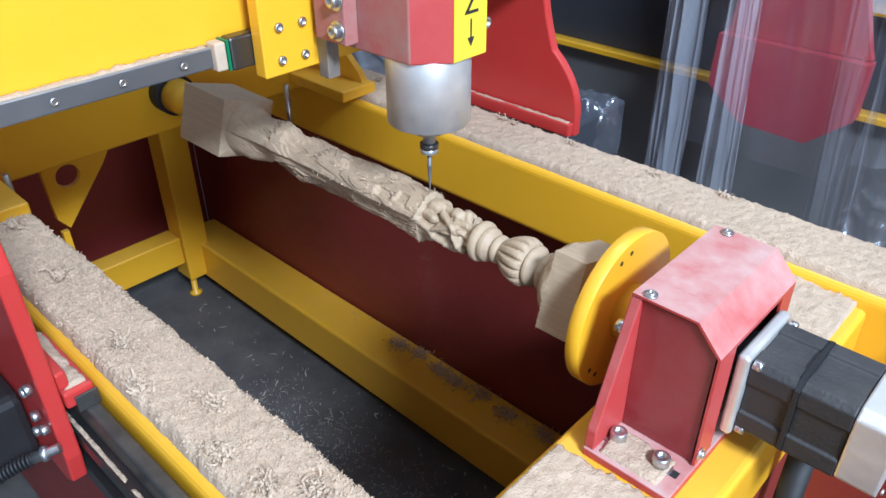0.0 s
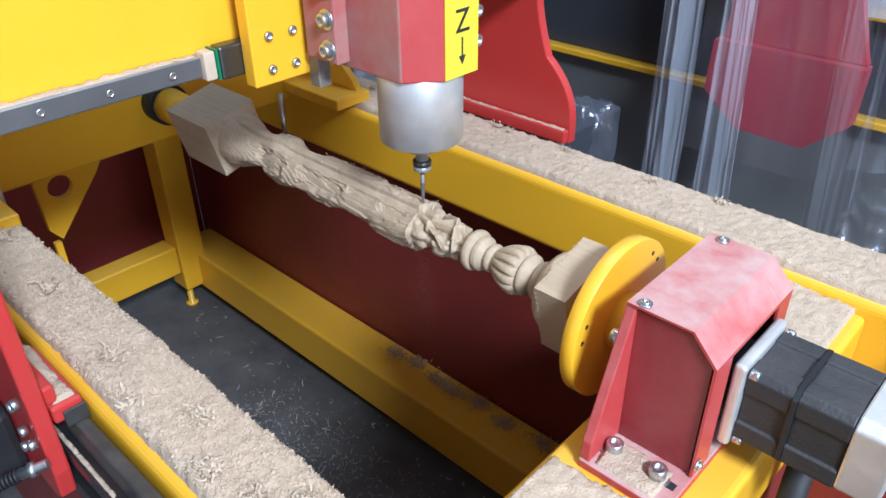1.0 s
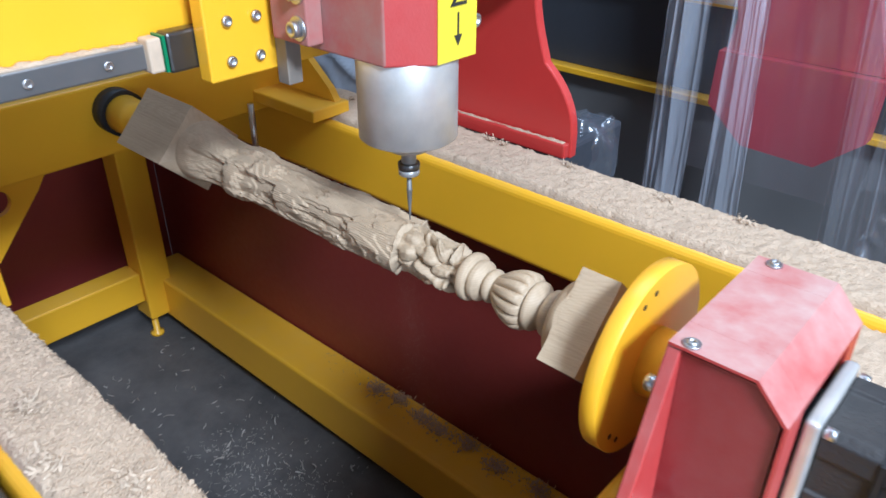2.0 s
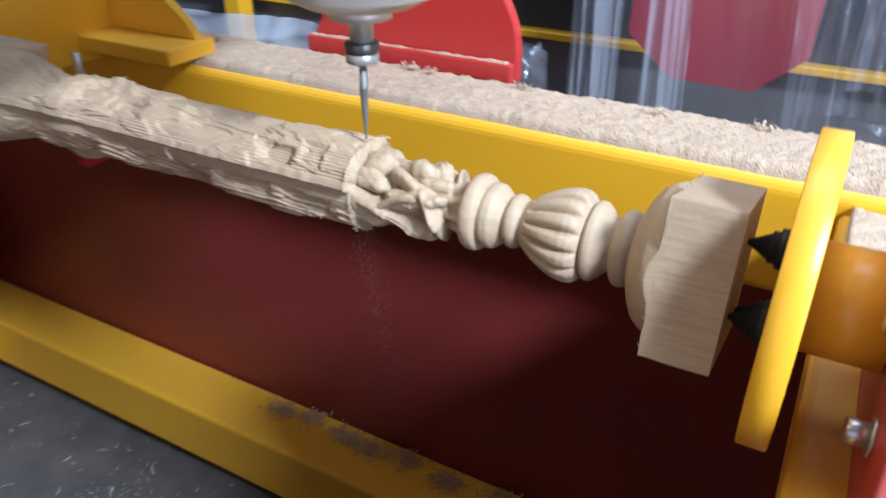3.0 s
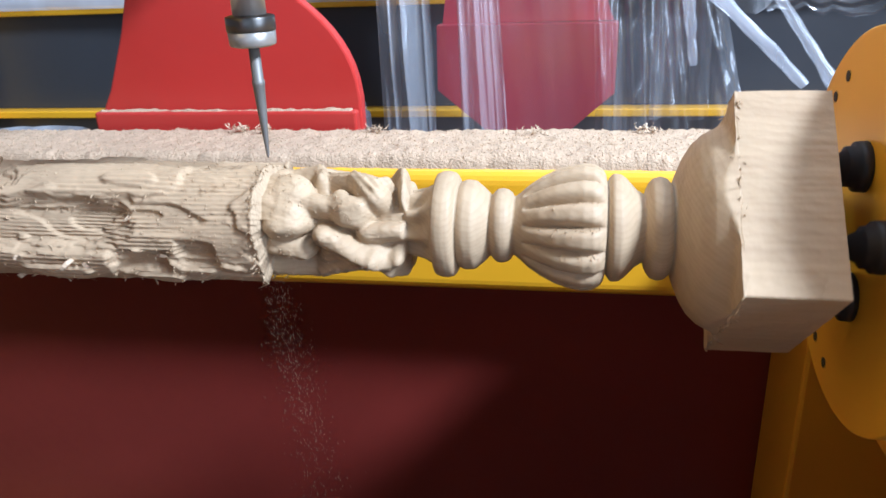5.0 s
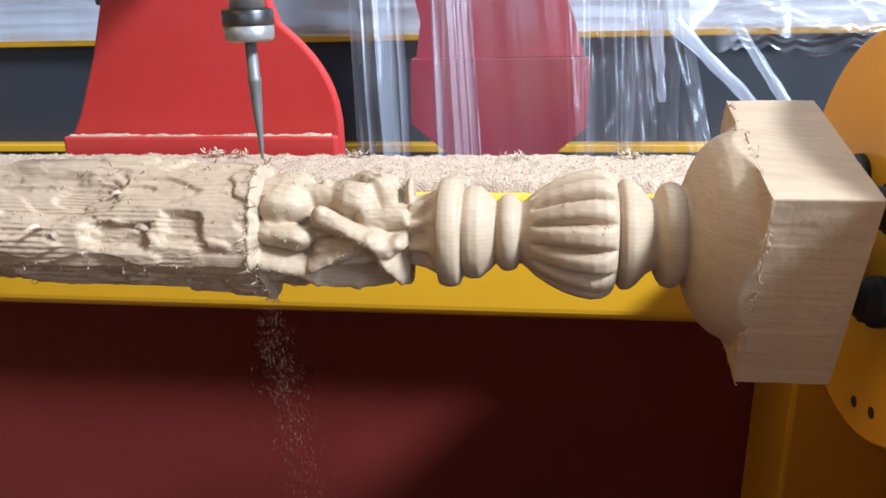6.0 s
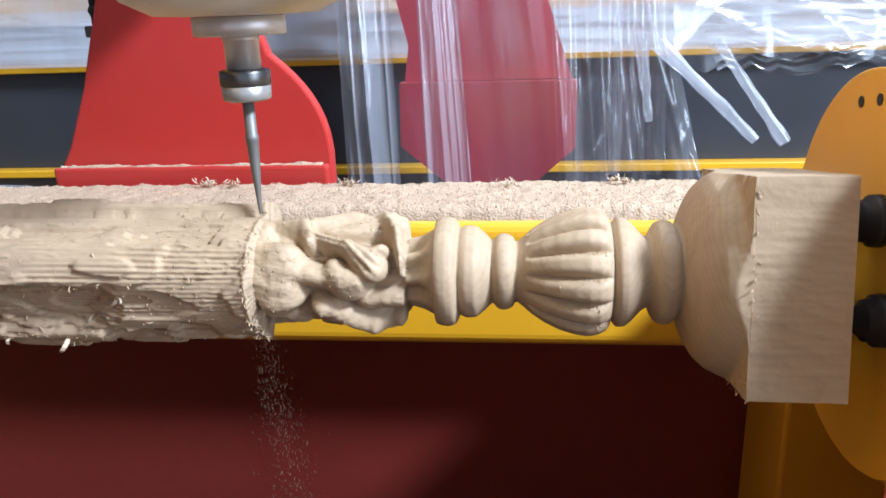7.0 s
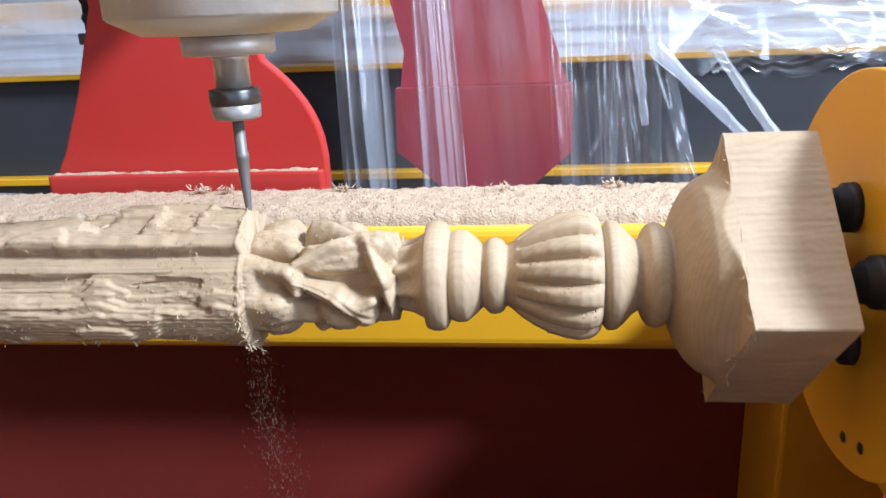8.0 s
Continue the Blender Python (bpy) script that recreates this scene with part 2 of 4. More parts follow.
def prism(bm, pts, axis, a, b):
    """A polygon (two coordinates) pushed along an axis from a to b."""
    def co(p, h):
        return {"x": (h, p[0], p[1]), "y": (p[0], h, p[1]), "z": (p[0], p[1], h)}[axis]
    lo = [bm.verts.new(co(p, a)) for p in pts]
    hi = [bm.verts.new(co(p, b)) for p in pts]
    n = len(pts)
    bm.faces.new(lo)
    bm.faces.new(list(reversed(hi)))
    for i in range(n):
        bm.faces.new((lo[i], hi[i], hi[(i + 1) % n], lo[(i + 1) % n]))
    bmesh.ops.recalc_face_normals(bm, faces=bm.faces)
    return bm


def part(name, bm, material, parent=None, label=""):
    me = bpy.data.meshes.new(name)
    bmesh.ops.recalc_face_normals(bm, faces=bm.faces)
    bm.to_mesh(me)
    bm.free()
    me.materials.append(material)
    ob = new(name, me)
    ob.parent = parent
    if label:
        tagged(ob, label)
    return ob


def B(*a, **k):
    return box(bmesh.new(), *a, **k)


def L(*a, **k):
    return lathe(bmesh.new(), *a, **k)


def P(*a):
    return prism(bmesh.new(), *a)


def empty(name, label, category, at=(0, 0, 0), group=""):
    e = new(name)
    e.location = at
    return tagged(e, label, category, group)



AX = 0.56
FZ = -0.33


def turned(ob, m):
    ob.matrix_basis = m
    return ob


def bolt(parent, at, axis="z", r=0.009, h=0.008, washer=True, name="bolt"):
    """A hex or socket screw head with washer, pointing along an axis."""
    bm = bmesh.new()
    if washer:
        lathe(bm, [(0, r * 1.45), (0.002, r * 1.45)], "z", n=20)
    lathe(bm, [(0.002, r), (h, r), (h + 0.001, r * 0.85), (h + 0.001, r * 0.5), (h - r * 0.35, r * 0.48)], "z", n=12)
    ob = part(name, bm, STEEL, parent)
    rot = {"z": (0, 0, 0), "-y": (90, 0, 0), "x": (0, 90, 0), "y": (-90, 0, 0), "-x": (0, -90, 0)}[axis]
    return turned(ob, pose(*at, *rot))


def shavings(name, count, place, seed, size=(0.004, 0.012), material=None):
    """Curly wood shavings; place(rng) gives the spot of each."""
    rng = random.Random(seed)
    vs, fs = [], []
    for _ in range(count):
        x, y, z = place(rng)
        ln, w = rng.uniform(*size), rng.uniform(0.14, 0.3) * size[0]
        curl, rad = rng.uniform(0.5, 4.5), 0
        rad = ln / max(curl, 0.5)
        a0 = rng.uniform(0, 6.28)
        rot = Euler((rng.uniform(-0.9, 0.9), rng.uniform(-0.9, 0.9), a0)).to_matrix()
        k = len(vs)
        steps = 5
        for j in range(steps + 1):
            t = curl * j / steps
            p = Vector((rad * math.sin(t), 0, rad * (1 - math.cos(t))))
            ww = w * (1 - 0.6 * abs(j / steps - 0.5))
            for sgn in (-1, 1):
                q = rot @ (p + Vector((0, sgn * ww, 0)))
                vs.append((x + q.x, y + q.y, z + abs(q.z) * 0.8))
        for j in range(steps):
            fs.append((k + 2 * j, k + 2 * j + 1, k + 2 * j + 3, k + 2 * j + 2))
    me = bpy.data.meshes.new(name)
    me.from_pydata(vs, [], fs)
    me.materials.append(material or CHIPS)
    return new(name, me)


def crumbs(name, count, place, seed, size=(0.0006, 0.002), material=None):
    """Small uneven lumps of caked dust."""
    rng = random.Random(seed)
    vs, fs = [], []
    for _ in range(count):
        x, y, z = place(rng)
        r = rng.uniform(*size) * rng.uniform(0.5, 1.0)
        k = len(vs)
        for d in ((1, 0, 0), (0, 1, 0), (-1, 0, 0), (0, -1, 0), (0, 0, 1), (0, 0, -1)):
            q = [r * (c * rng.uniform(0.6, 1.3) + rng.uniform(-0.3, 0.3)) for c in d]
            vs.append((x + q[0], y + q[1], z + q[2]))
        for a in range(4):
            fs.append((k + a, k + (a + 1) % 4, k + 4))
            fs.append((k + (a + 1) % 4, k + a, k + 5))
    me = bpy.data.meshes.new(name)
    me.from_pydata(vs, [], fs)
    me.materials.append(material or SAWDUST)
    return new(name, me)


def bed_height(x, y, y0, y1, z, high, seed, lip):
    p = Vector((x, y, 0)) + Vector((seed * 3.7, seed * 1.3, 0))
    e = min(y - y0, y1 - y) + lip * (0.7 * noise.noise(p * 45) + 0.6 * noise.noise(p * 170))
    e = max(-0.3, min(1.0, e / 0.012))
    h = high * (1 - (1 - max(e, 0)) ** 2.2) if e > 0 else high * e
    return z + h - 0.002 + 0.0022 * noise.noise(p * 14) + 0.0016 * noise.noise(p * 60) + 0.0013 * noise.noise(p * 110) + 0.0014 * noise.noise(p * 175 + Vector((9, 4, 2)))


def dust_bed(name, x0, x1, y0, y1, z, high, seed, step=0.0028, lip=0.004):
    """A crust of sawdust: uneven top, ragged edges that sink into what it lies on."""
    nx, ny = int((x1 - x0) / step), int((y1 - y0) / step)
    vs, fs = [], []
    for i in range(nx + 1):
        for j in range(ny + 1):
            x, y = x0 + (x1 - x0) * i / nx, y0 + (y1 - y0) * j / ny
            h = bed_height(x, y, y0, y1, z, high, seed, lip)
            vs.append((x, y, h if 0 < j < ny and 0 < i < nx else z - 0.016))
    for i in range(nx):
        for j in range(ny):
            k = i * (ny + 1) + j
            fs.append((k, k + ny + 1, k + ny + 2, k + 1))
    me = bpy.data.meshes.new(name)
    me.from_pydata(vs, [], fs)
    me.materials.append(SAWDUST)
    for p in me.polygons:
        p.use_smooth = True
    return new(name, me)


# ---- hall ----
tagged(part("floor", B(-7, 6, -5, 7, FZ - 0.1, FZ), FLOOR), "dark grey concrete workshop floor strewn with wood shavings", "floor", kind="structure")
tagged(part("wall_north", B(-7, 6, 7, 7.15, FZ, 3.6), WALL), "pale painted workshop wall", "wall", kind="structure")
tagged(part("wall_south", B(-7, 6, -5.15, -5, FZ, 3.6), WALL), "pale painted workshop wall", "wall", kind="structure")
tagged(part("wall_west", B(-7.15, -7, -5, 7, FZ, 3.6), WALL), "pale painted workshop wall", "wall", kind="structure")
tagged(part("wall_east", B(6, 6.15, -5, 7, FZ, 3.6), WALL), "pale painted workshop wall", "wall", kind="structure")
tagged(part("ceiling", B(-7, 6, -5, 7, 3.6, 3.7), WALL), "pale painted workshop ceiling", "ceiling", kind="structure")

# ---- machine frame ----
frame_ob = empty("machine_frame", "yellow painted steel machine frame with dark red side panels", "machine frame", (0, 0, 0))
part("far_rail", B(-1.5, 1.0, 0.31, 0.425, 0.372, 0.496, bevel=0.014, seg=5), YELLOW, frame_ob)
part("near_rail", B(-1.5, 1.0, -0.421, -0.318, 0.372, 0.496, bevel=0.014, seg=5), YELLOW, frame_ob)
part("lower_beam", B(-1.45, 1.0, 0.286, 0.4, -0.275, -0.152, bevel=0.008, seg=3), YELLOW, frame_ob)
part("lower_beam", B(-1.45, 1.0, -0.42, -0.335, -0.26, -0.14, bevel=0.008, seg=3), YELLOW, frame_ob)
part("side_panel", B(-1.493, 1.0, 0.402, 0.408, -0.2, 0.4), PANEL, frame_ob, "dark red sheet steel side panel")
part("side_panel", B(-1.45, 1.0, -0.43, -0.424, -0.2, 0.4), PANEL, frame_ob, "dark red sheet steel side panel")
part("end_panel", B(-1.5, -1.494, -0.423, 0.401, -0.2, 0.45), PANEL, frame_ob, "dark red sheet steel end panel")
# head end sheet, moved in under the beam to keep light off the post
part("end_panel", B(0.366, 0.372, -0.317, 0.289, -0.2, 0.3745), PANEL, frame_ob, "dark red sheet steel end panel")
part("end_post", B(0.268, 0.365, 0.288, 0.4005, -0.1515, 0.371, bevel=0.004), YELLOW, frame_ob)
for yy in (0.232, -0.312):
    for xx in (-1.42,):
        part("leg", B(xx, xx + 0.08, yy, yy + 0.079, -0.262, 0.44, bevel=0.005), YELLOW, frame_ob)
        part("levelling_foot", L([(FZ, 0.019), (FZ + 0.008, 0.019), (FZ + 0.012, 0.009), (-0.262, 0.009)], "z", (xx + 0.05, yy + 0.02, 0), n=20), YELLOW, frame_ob)
part("cross_beam", B(-1.42, -1.35, -0.232, 0.231, -0.2, -0.11, bevel=0.005), YELLOW, frame_ob)
hb = P([(0.215, 0.44), (0.3, 0.44), (0.3, 0.375), (0.375, 0.375), (0.375, 0.478), (0.215, 0.478)], "y", -0.317, 0.309)
bmesh.ops.bevel(hb, geom=list(hb.edges), offset=0.008, segments=3, affect="EDGES", profile=0.5)
part("head_beam", hb, YELLOW, frame_ob)
part("guide_channel", B(-1.5, 1.0, -0.456, -0.4225, 0.425, 0.443), DARKSTEEL, frame_ob, "black steel channel caked with sawdust")
part("linear_guide", B(-1.5, 1.0, -0.4425, -0.4255, 0.4435, 0.477, bevel=0.005, seg=4), GUIDE_DARK, frame_ob, "dark greased linear guide rail")
part("rack", B(-1.5, 1.0, -0.456, -0.44, 0.36, 0.385), DARKSTEEL, frame_ob)

# ---- headstock ----
headstock = empty("headstock", "dusty red steel headstock housing bolted to a yellow cross beam", "headstock")
part("base_plate", B(0.246, 0.34, -0.133, 0.133, 0.478, 0.488, bevel=0.0015), RED_DUSTY, headstock)
fp = P([(-0.131, 0.4885), (0.131, 0.4885), (0.13, 0.51), (0.078, 0.646), (-0.081, 0.646), (-0.13, 0.51)], "x", 0.246, 0.257)
bmesh.ops.bevel(fp, geom=list(fp.edges), offset=0.0015, segments=2, affect="EDGES", profile=0.5)
part("front_plate", fp, RED_DUSTY, headstock)
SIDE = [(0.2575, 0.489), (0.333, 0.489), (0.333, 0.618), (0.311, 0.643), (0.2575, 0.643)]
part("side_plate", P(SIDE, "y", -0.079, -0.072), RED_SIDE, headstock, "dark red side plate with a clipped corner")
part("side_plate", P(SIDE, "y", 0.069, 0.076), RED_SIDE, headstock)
# folded sheet over the top, the clipped corner and the back
EDGE = [(0.2475, 0.6495), (0.313, 0.6495), (0.3385, 0.622), (0.3385, 0.49), (0.336, 0.49), (0.336, 0.6205), (0.3115, 0.647), (0.2475, 0.647)]
SLOT = EDGE[:3] + [(0.3385, 0.617), (0.336, 0.617)] + EDGE[5:]
part("cover", P(EDGE, "y", -0.083, -0.05), RED_DUSTY, headstock, "red sheet cover powdered with pale dust")
part("cover", P(EDGE, "y", 0.05, 0.08), RED_DUSTY, headstock, "red sheet cover powdered with pale dust")
part("cover", P(SLOT, "y", -0.0499, 0.0499), RED_DUSTY, headstock, "red sheet cover powdered with pale dust")
# unseen black box: shade inside the cover's opening put into its colour
part("dark_interior", B(0.262, 0.325, -0.065, 0.062, 0.492, 0.625), RUBBER, headstock)
for p in ((0.267, -0.103), (0.314, -0.103), (0.267, 0.105), (0.314, 0.105)):
    bolt(headstock, (p[0], p[1], 0.488), "z", 0.0085, 0.013)
    part("slot", B(p[0] - 0.019, p[0] + 0.019, p[1] - 0.0045, p[1] + 0.0045, 0.4882, 0.4886), INK, headstock, "dark adjusting slot under the bolt")
for p in ((0.262, -0.076), (0.264, 0.072)):
    bolt(headstock, (p[0], p[1], 0.6495), "z", 0.0045, 0.003)
bolt(headstock, (0.3385, -0.077, 0.503), "x", 0.0045, 0.004)
for p in ((0.09, 0.53), (-0.09, 0.53), (-0.1, 0.6), (0.1, 0.6)):
    bolt(headstock, (0.246, p[0] * 0.75, p[1]), "-x", 0.007, 0.012)

motor = empty("stepper_motor", "black cast stepper motor with silver end plates", "motor")
part("flange", B(0.3395, 0.3515, -0.0475, 0.0475, AX - 0.048, AX + 0.048, bevel=0.004, seg=3), ALU, motor)
part("coupling", L([(0.326, 0.036), (0.339, 0.036)], "x", (0, 0, AX)), RUBBER, motor)
OCT = [(-0.0425, -0.034), (-0.034, -0.0425), (0.034, -0.0425), (0.0425, -0.034), (0.0425, 0.034), (0.034, 0.0425), (-0.034, 0.0425), (-0.0425, 0.034)]
RIBBED = [(-0.0425, -0.036), (-0.036, -0.0425), (-0.018, -0.0425), (-0.0165, -0.0395), (0.0165, -0.0395), (0.018, -0.0425), (0.036, -0.0425), (0.0425, -0.036), (0.0425, -0.018), (0.0395, -0.0165), (0.0395, 0.0165), (0.0425, 0.018),
          (0.0425, 0.036), (0.036, 0.0425), (0.018, 0.0425), (0.0165, 0.0395), (-0.0165, 0.0395), (-0.018, 0.0425), (-0.036, 0.0425), (-0.0425, 0.036), (-0.0425, 0.018), (-0.0395, 0.0165), (-0.0395, -0.0165), (-0.0425, -0.018)]
for a, b in ((0.352, 0.393), (0.3965, 0.4425)):
    m = P([(y, z + AX) for y, z in RIBBED], "x", a, b)
    bmesh.ops.bevel(m, geom=list(m.edges), offset=0.0014, segments=2, affect="EDGES", profile=0.5)
    part("body", m, BLACK, motor)
part("cable_tie", P([(y * 1.035, z * 1.035 + AX) for y, z in OCT], "x", 0.3925, 0.397), RUBBER, motor)
cap = P([(y, z + AX) for y, z in OCT], "x", 0.443, 0.478)
bmesh.ops.bevel(cap, geom=list(cap.edges), offset=0.002, segments=2, affect="EDGES", profile=0.5)
part("end_cap", cap, ALU, motor, "grey cast aluminium end cap")
for yy, zz in ((-0.039, 0.039), (0.039, 0.039), (-0.039, -0.039), (0.039, -0.039)):
    bolt(motor, (0.3515, yy, AX + zz), "x", 0.005, 0.009, washer=False)
    bolt(motor, (0.478, yy * 0.85, AX + zz * 0.85), "x", 0.003, 0.003, washer=False)
hose = empty("black_hose", "black rubber hose hanging behind the motor", "hose")
part("tube", L([(FZ, 0.014), (0.1, 0.014), (0.45, 0.014)], "z", (0.4, 0.06, 0)), RUBBER, hose)

# upright at the end of the far rail
upright = empty("end_stop", "yellow painted steel end stop on the rail", "end stop")
part("plate", P([(0.27, 0.478), (0.42, 0.478), (0.42, 0.6), (0.36, 0.56), (0.3, 0.52)], "x", 0.47, 0.482), YELLOW, upright)
part("foot", B(0.43, 0.53, 0.315, 0.42, 0.497, 0.503), YELLOW, upright)

# ---- gantry ----
gantry = empty("gantry", "yellow gantry beam between two red side plates", "gantry")
part("beam", B(-0.43, -0.262, -0.455, 0.452, 0.764, 1.25, bevel=0.004), YELLOW, gantry)


def plate_outline():
    pts = [(-0.494, 0.496), (-0.176, 0.496), (-0.176, 0.535)]
    for i in range(1, 9):
        t = i / 8
        pts.append((-0.176 - 0.06 * (0.25 * t + 0.75 * t * t), 0.535 + 0.105 * t ** 0.8))
    for i in range(1, 7):
        t = i / 6
        pts.append((-0.236 - 0.028 * math.sin(t * math.pi / 2), 0.64 + 0.12 * t))
    pts += [(-0.264, 1.25), (-0.42, 1.25), (-0.42, 0.7), (-0.45, 0.61), (-0.478, 0.545), (-0.49, 0.525)]
    return pts


def near_outline():
    """Straight inner edge, the same neck higher up."""
    return [(-0.47, 0.37), (-0.205, 0.37), (-0.187, 0.382), (-0.18, 0.42), (-0.18, 0.66), (-0.2, 0.74), (-0.264, 0.84), (-0.264, 1.25), (-0.42, 1.25), (-0.42, 0.7), (-0.45, 0.61), (-0.478, 0.545), (-0.49, 0.525)]


for y0, y1, outline in ((0.455, 0.473, plate_outline()), (-0.4765, -0.4585, near_outline())):
    m = P(outline, "y", y0, y1)
    bmesh.ops.bevel(m, geom=[e for e in m.edges if len(e.link_faces) == 2 and e.calc_face_angle() > 1.2], offset=0.003, segments=2, affect="EDGES", profile=0.5)
    part("side_plate", m, RED, gantry, "red painted steel side plate with a flared foot")
part("foot_flange", B(-0.494, -0.178, 0.44, 0.4548, 0.4985, 0.523, bevel=0.003), RED, gantry)
part("foot_flange", B(-0.494, -0.183, -0.458, -0.446, 0.507, 0.529, bevel=0.003), RED, gantry)
part("slider_block", B(-0.3, -0.177, -0.4575, -0.426, 0.4845, 0.5055, bevel=0.003), RED, gantry)
part("slider_seal", B(-0.1765, -0.173, -0.4485, -0.4245, 0.4775, 0.498, bevel=0.001), GUIDE_DARK, gantry)
part("slider_block", B(-0.47, -0.2, 0.427, 0.4545, 0.45, 0.498, bevel=0.003), RUBBER, gantry)
for p in ((-0.213, 0.505), (-0.192, 0.522), (-0.205, 0.476), (-0.188, 0.468), (-0.225, 0.44)):
    bolt(gantry, (p[0], -0.4765, p[1]), "-y", 0.006, 0.009, washer=False)
drive = empty("drive_motor", "black drive motor with a ribbed cable on the gantry side", "motor")
part("body", B(-0.4, -0.27, -0.6, -0.477, 0.36, 0.46, bevel=0.01), RUBBER, drive)


def cable(p, q, parent):
    """Steel gland at p, ribbed black cable running on to q."""
    d = (q - p)
    turn_to = d.to_track_quat("Z", "Y").to_matrix().to_4x4()
    gl = part("cable_gland", L([(0, 0.0055), (0.012, 0.0055), (0.0125, 0.0085), (0.018, 0.0085), (0.0185, 0.006), (0.03, 0.006)], "z", n=18), STEEL, parent)
    gl.matrix_basis = Matrix.Translation(p) @ turn_to
    u = d.normalized()
    for k in range(16):
        rib = part("cable_rib", L([(0, 0.0068), (0.0016, 0.0085), (0.0032, 0.0068)], "z", n=14), RUBBER, parent)
        rib.matrix_basis = Matrix.Translation(p + u * (0.03 + 0.0042 * k) + Vector((0, 0, -0.0001 * k * k))) @ turn_to


cable(Vector((-0.169, -0.479, 0.452)), Vector((-0.205, -0.545, 0.435)), drive)
chain = empty("cable_hose", "black ribbed cable hose with a grey clamp behind the gantry plate", "hose")
part("hose", L([(0.675, 0.012), (1.24, 0.012)], "z", (-0.432, 0.488, 0), n=24), RUBBER, chain)
part("clamp", B(-0.448, -0.42, 0.4735, 0.502, 0.662, 0.6745, bevel=0.002), DARKSTEEL, chain, "grey steel hose clamp")
for k in range(26):
    part("rib", L([(0.685 + k * 0.02, 0.0125), (0.69 + k * 0.02, 0.0145), (0.695 + k * 0.02, 0.0125)], "z", (-0.432, 0.488, 0), n=20), RUBBER, chain)
for k in range(5):
    part("rib", L([(0.632 + k * 0.006, 0.007), (0.6345 + k * 0.006, 0.0085), (0.637 + k * 0.006, 0.007)], "z", (-0.432, 0.486, 0), n=20), RUBBER, chain)
part("hose_end", L([(0.6, 0.0066), (0.661, 0.0066)], "z", (-0.432, 0.486, 0), n=18), RUBBER, chain)
guide = part("linear_guide", B(-0.2615, -0.246, -0.45, 0.45, 0.768, 0.792, bevel=0.002), GUIDE, gantry, "ground steel linear guide with dusty top")
for i in range(13):
    bolt(guide, (-0.246, -0.43 + i * 0.07, 0.78), "x", 0.0045, 0.0016, washer=False, name="screw")
car = part("carriage_plate", B(-0.235, -0.215, -0.138, 0.15, 0.75, 1.2, bevel=0.002), YELLOW, gantry)
for yy in (-0.115, -0.082):
    for zz in (0.768, 0.806, 0.93, 0.97):
        bolt(car, (-0.215, yy, zz), "x", 0.0055, 0.004, washer=False, name="screw")
part("slider", B(-0.255, -0.2355, -0.166, -0.1, 0.762, 0.8, bevel=0.003), DARKSTEEL, gantry)
part("wiper", B(-0.256, -0.238, -0.184, -0.17, 0.765, 0.797, bevel=0.002), CHIPS, gantry, "slider wiper caked with sawdust")
part("end_seal", B(-0.257, -0.237, -0.1695, -0.1665, 0.764, 0.798), GREEN, gantry, "green plastic end seal of the slider")
for yy in (-0.062, 0.07):
    part("vertical_guide", B(-0.2145, -0.197, yy, yy + 0.018, 0.735, 1.2, bevel=0.001), DUSTY_STEEL, gantry)

# ---- spindle head, moves up and down; origin at the lower face of the collet nut ----
TX = -0.0905
head = empty("spindle_head", "red block carrying an aluminium spindle with a tapered bit", "spindle", (TX, 0, 0.645))
part("spindle_body", L([(0.0375, 0.022), (0.0382, 0.036), (0.0445, 0.0485), (0.046, 0.05), (0.21, 0.05)], "z", n=72), ALU, head, "cylindrical aluminium spindle body powdered with dust")
part("nose_flange", L([(0.029, 0.0195), (0.0295, 0.0205), (0.037, 0.0205), (0.0374, 0.0195)], "z", n=40), ALU, head)
part("shaft", L([(0.0145, 0.0078), (0.0265, 0.0078), (0.0268, 0.0082), (0.0292, 0.0082)], "z", n=32), ALU, head)
part("collet_nut", L([(0, 0.0085), (0.0006, 0.0104), (0.0012, 0.0109), (0.0068, 0.0112), (0.007, 0.0108)], "z", n=36), NUT, head)
part("nut_collar", L([(0.0071, 0.0112), (0.0076, 0.0115), (0.0134, 0.0115), (0.0138, 0.0112), (0.0145, 0.0085)], "z", n=36), DARKSTEEL, head)
part("carving_bit", L([(-0.054, 0.0004), (-0.053, 0.0007), (-0.042, 0.0015), (-0.031, 0.0023), (-0.0185, 0.0029), (-0.018, 0.0031), (-0.016, 0.0031), (-0.0155, 0.0027), (0.001, 0.0026)], "z", n=20), TOOL, head)
CL = [(-0.11, -0.052), (-0.11, 0.052), (-0.02, 0.064), (0.03, 0.064), (0.052, 0.04), (0.052, -0.016), (0.022, -0.052)]
cb = P(CL, "z", 0.128, 0.42)
bmesh.ops.bevel(cb, geom=list(cb.edges), offset=0.002, segments=2, affect="EDGES", profile=0.5)
clamp = part("clamp_block", cb, RED_DUSTY, head, "red clamp block with a film of wood dust")
clamp.data.materials.append(RED_POWDER)
for p in clamp.data.polygons:
    p.material_index = 1 if p.normal.y < -0.7 else 0
part("clamp_side", B(-0.112, -0.058, -0.072, -0.0525, 0.136, 0.42, bevel=0.002), RED_POWDER, head)
for k in range(6):
    bolt(head, (-0.07, -0.072, 0.152 + k * 0.034), "-y", 0.008, 0.009)
    bolt(head, (0.02, 0.066, 0.152 + k * 0.034), "x", 0.007, 0.012)
part("ear", B(-0.02, 0.02, 0.0645, 0.078, 0.14, 0.42, bevel=0.002), RED_DUSTY, head)
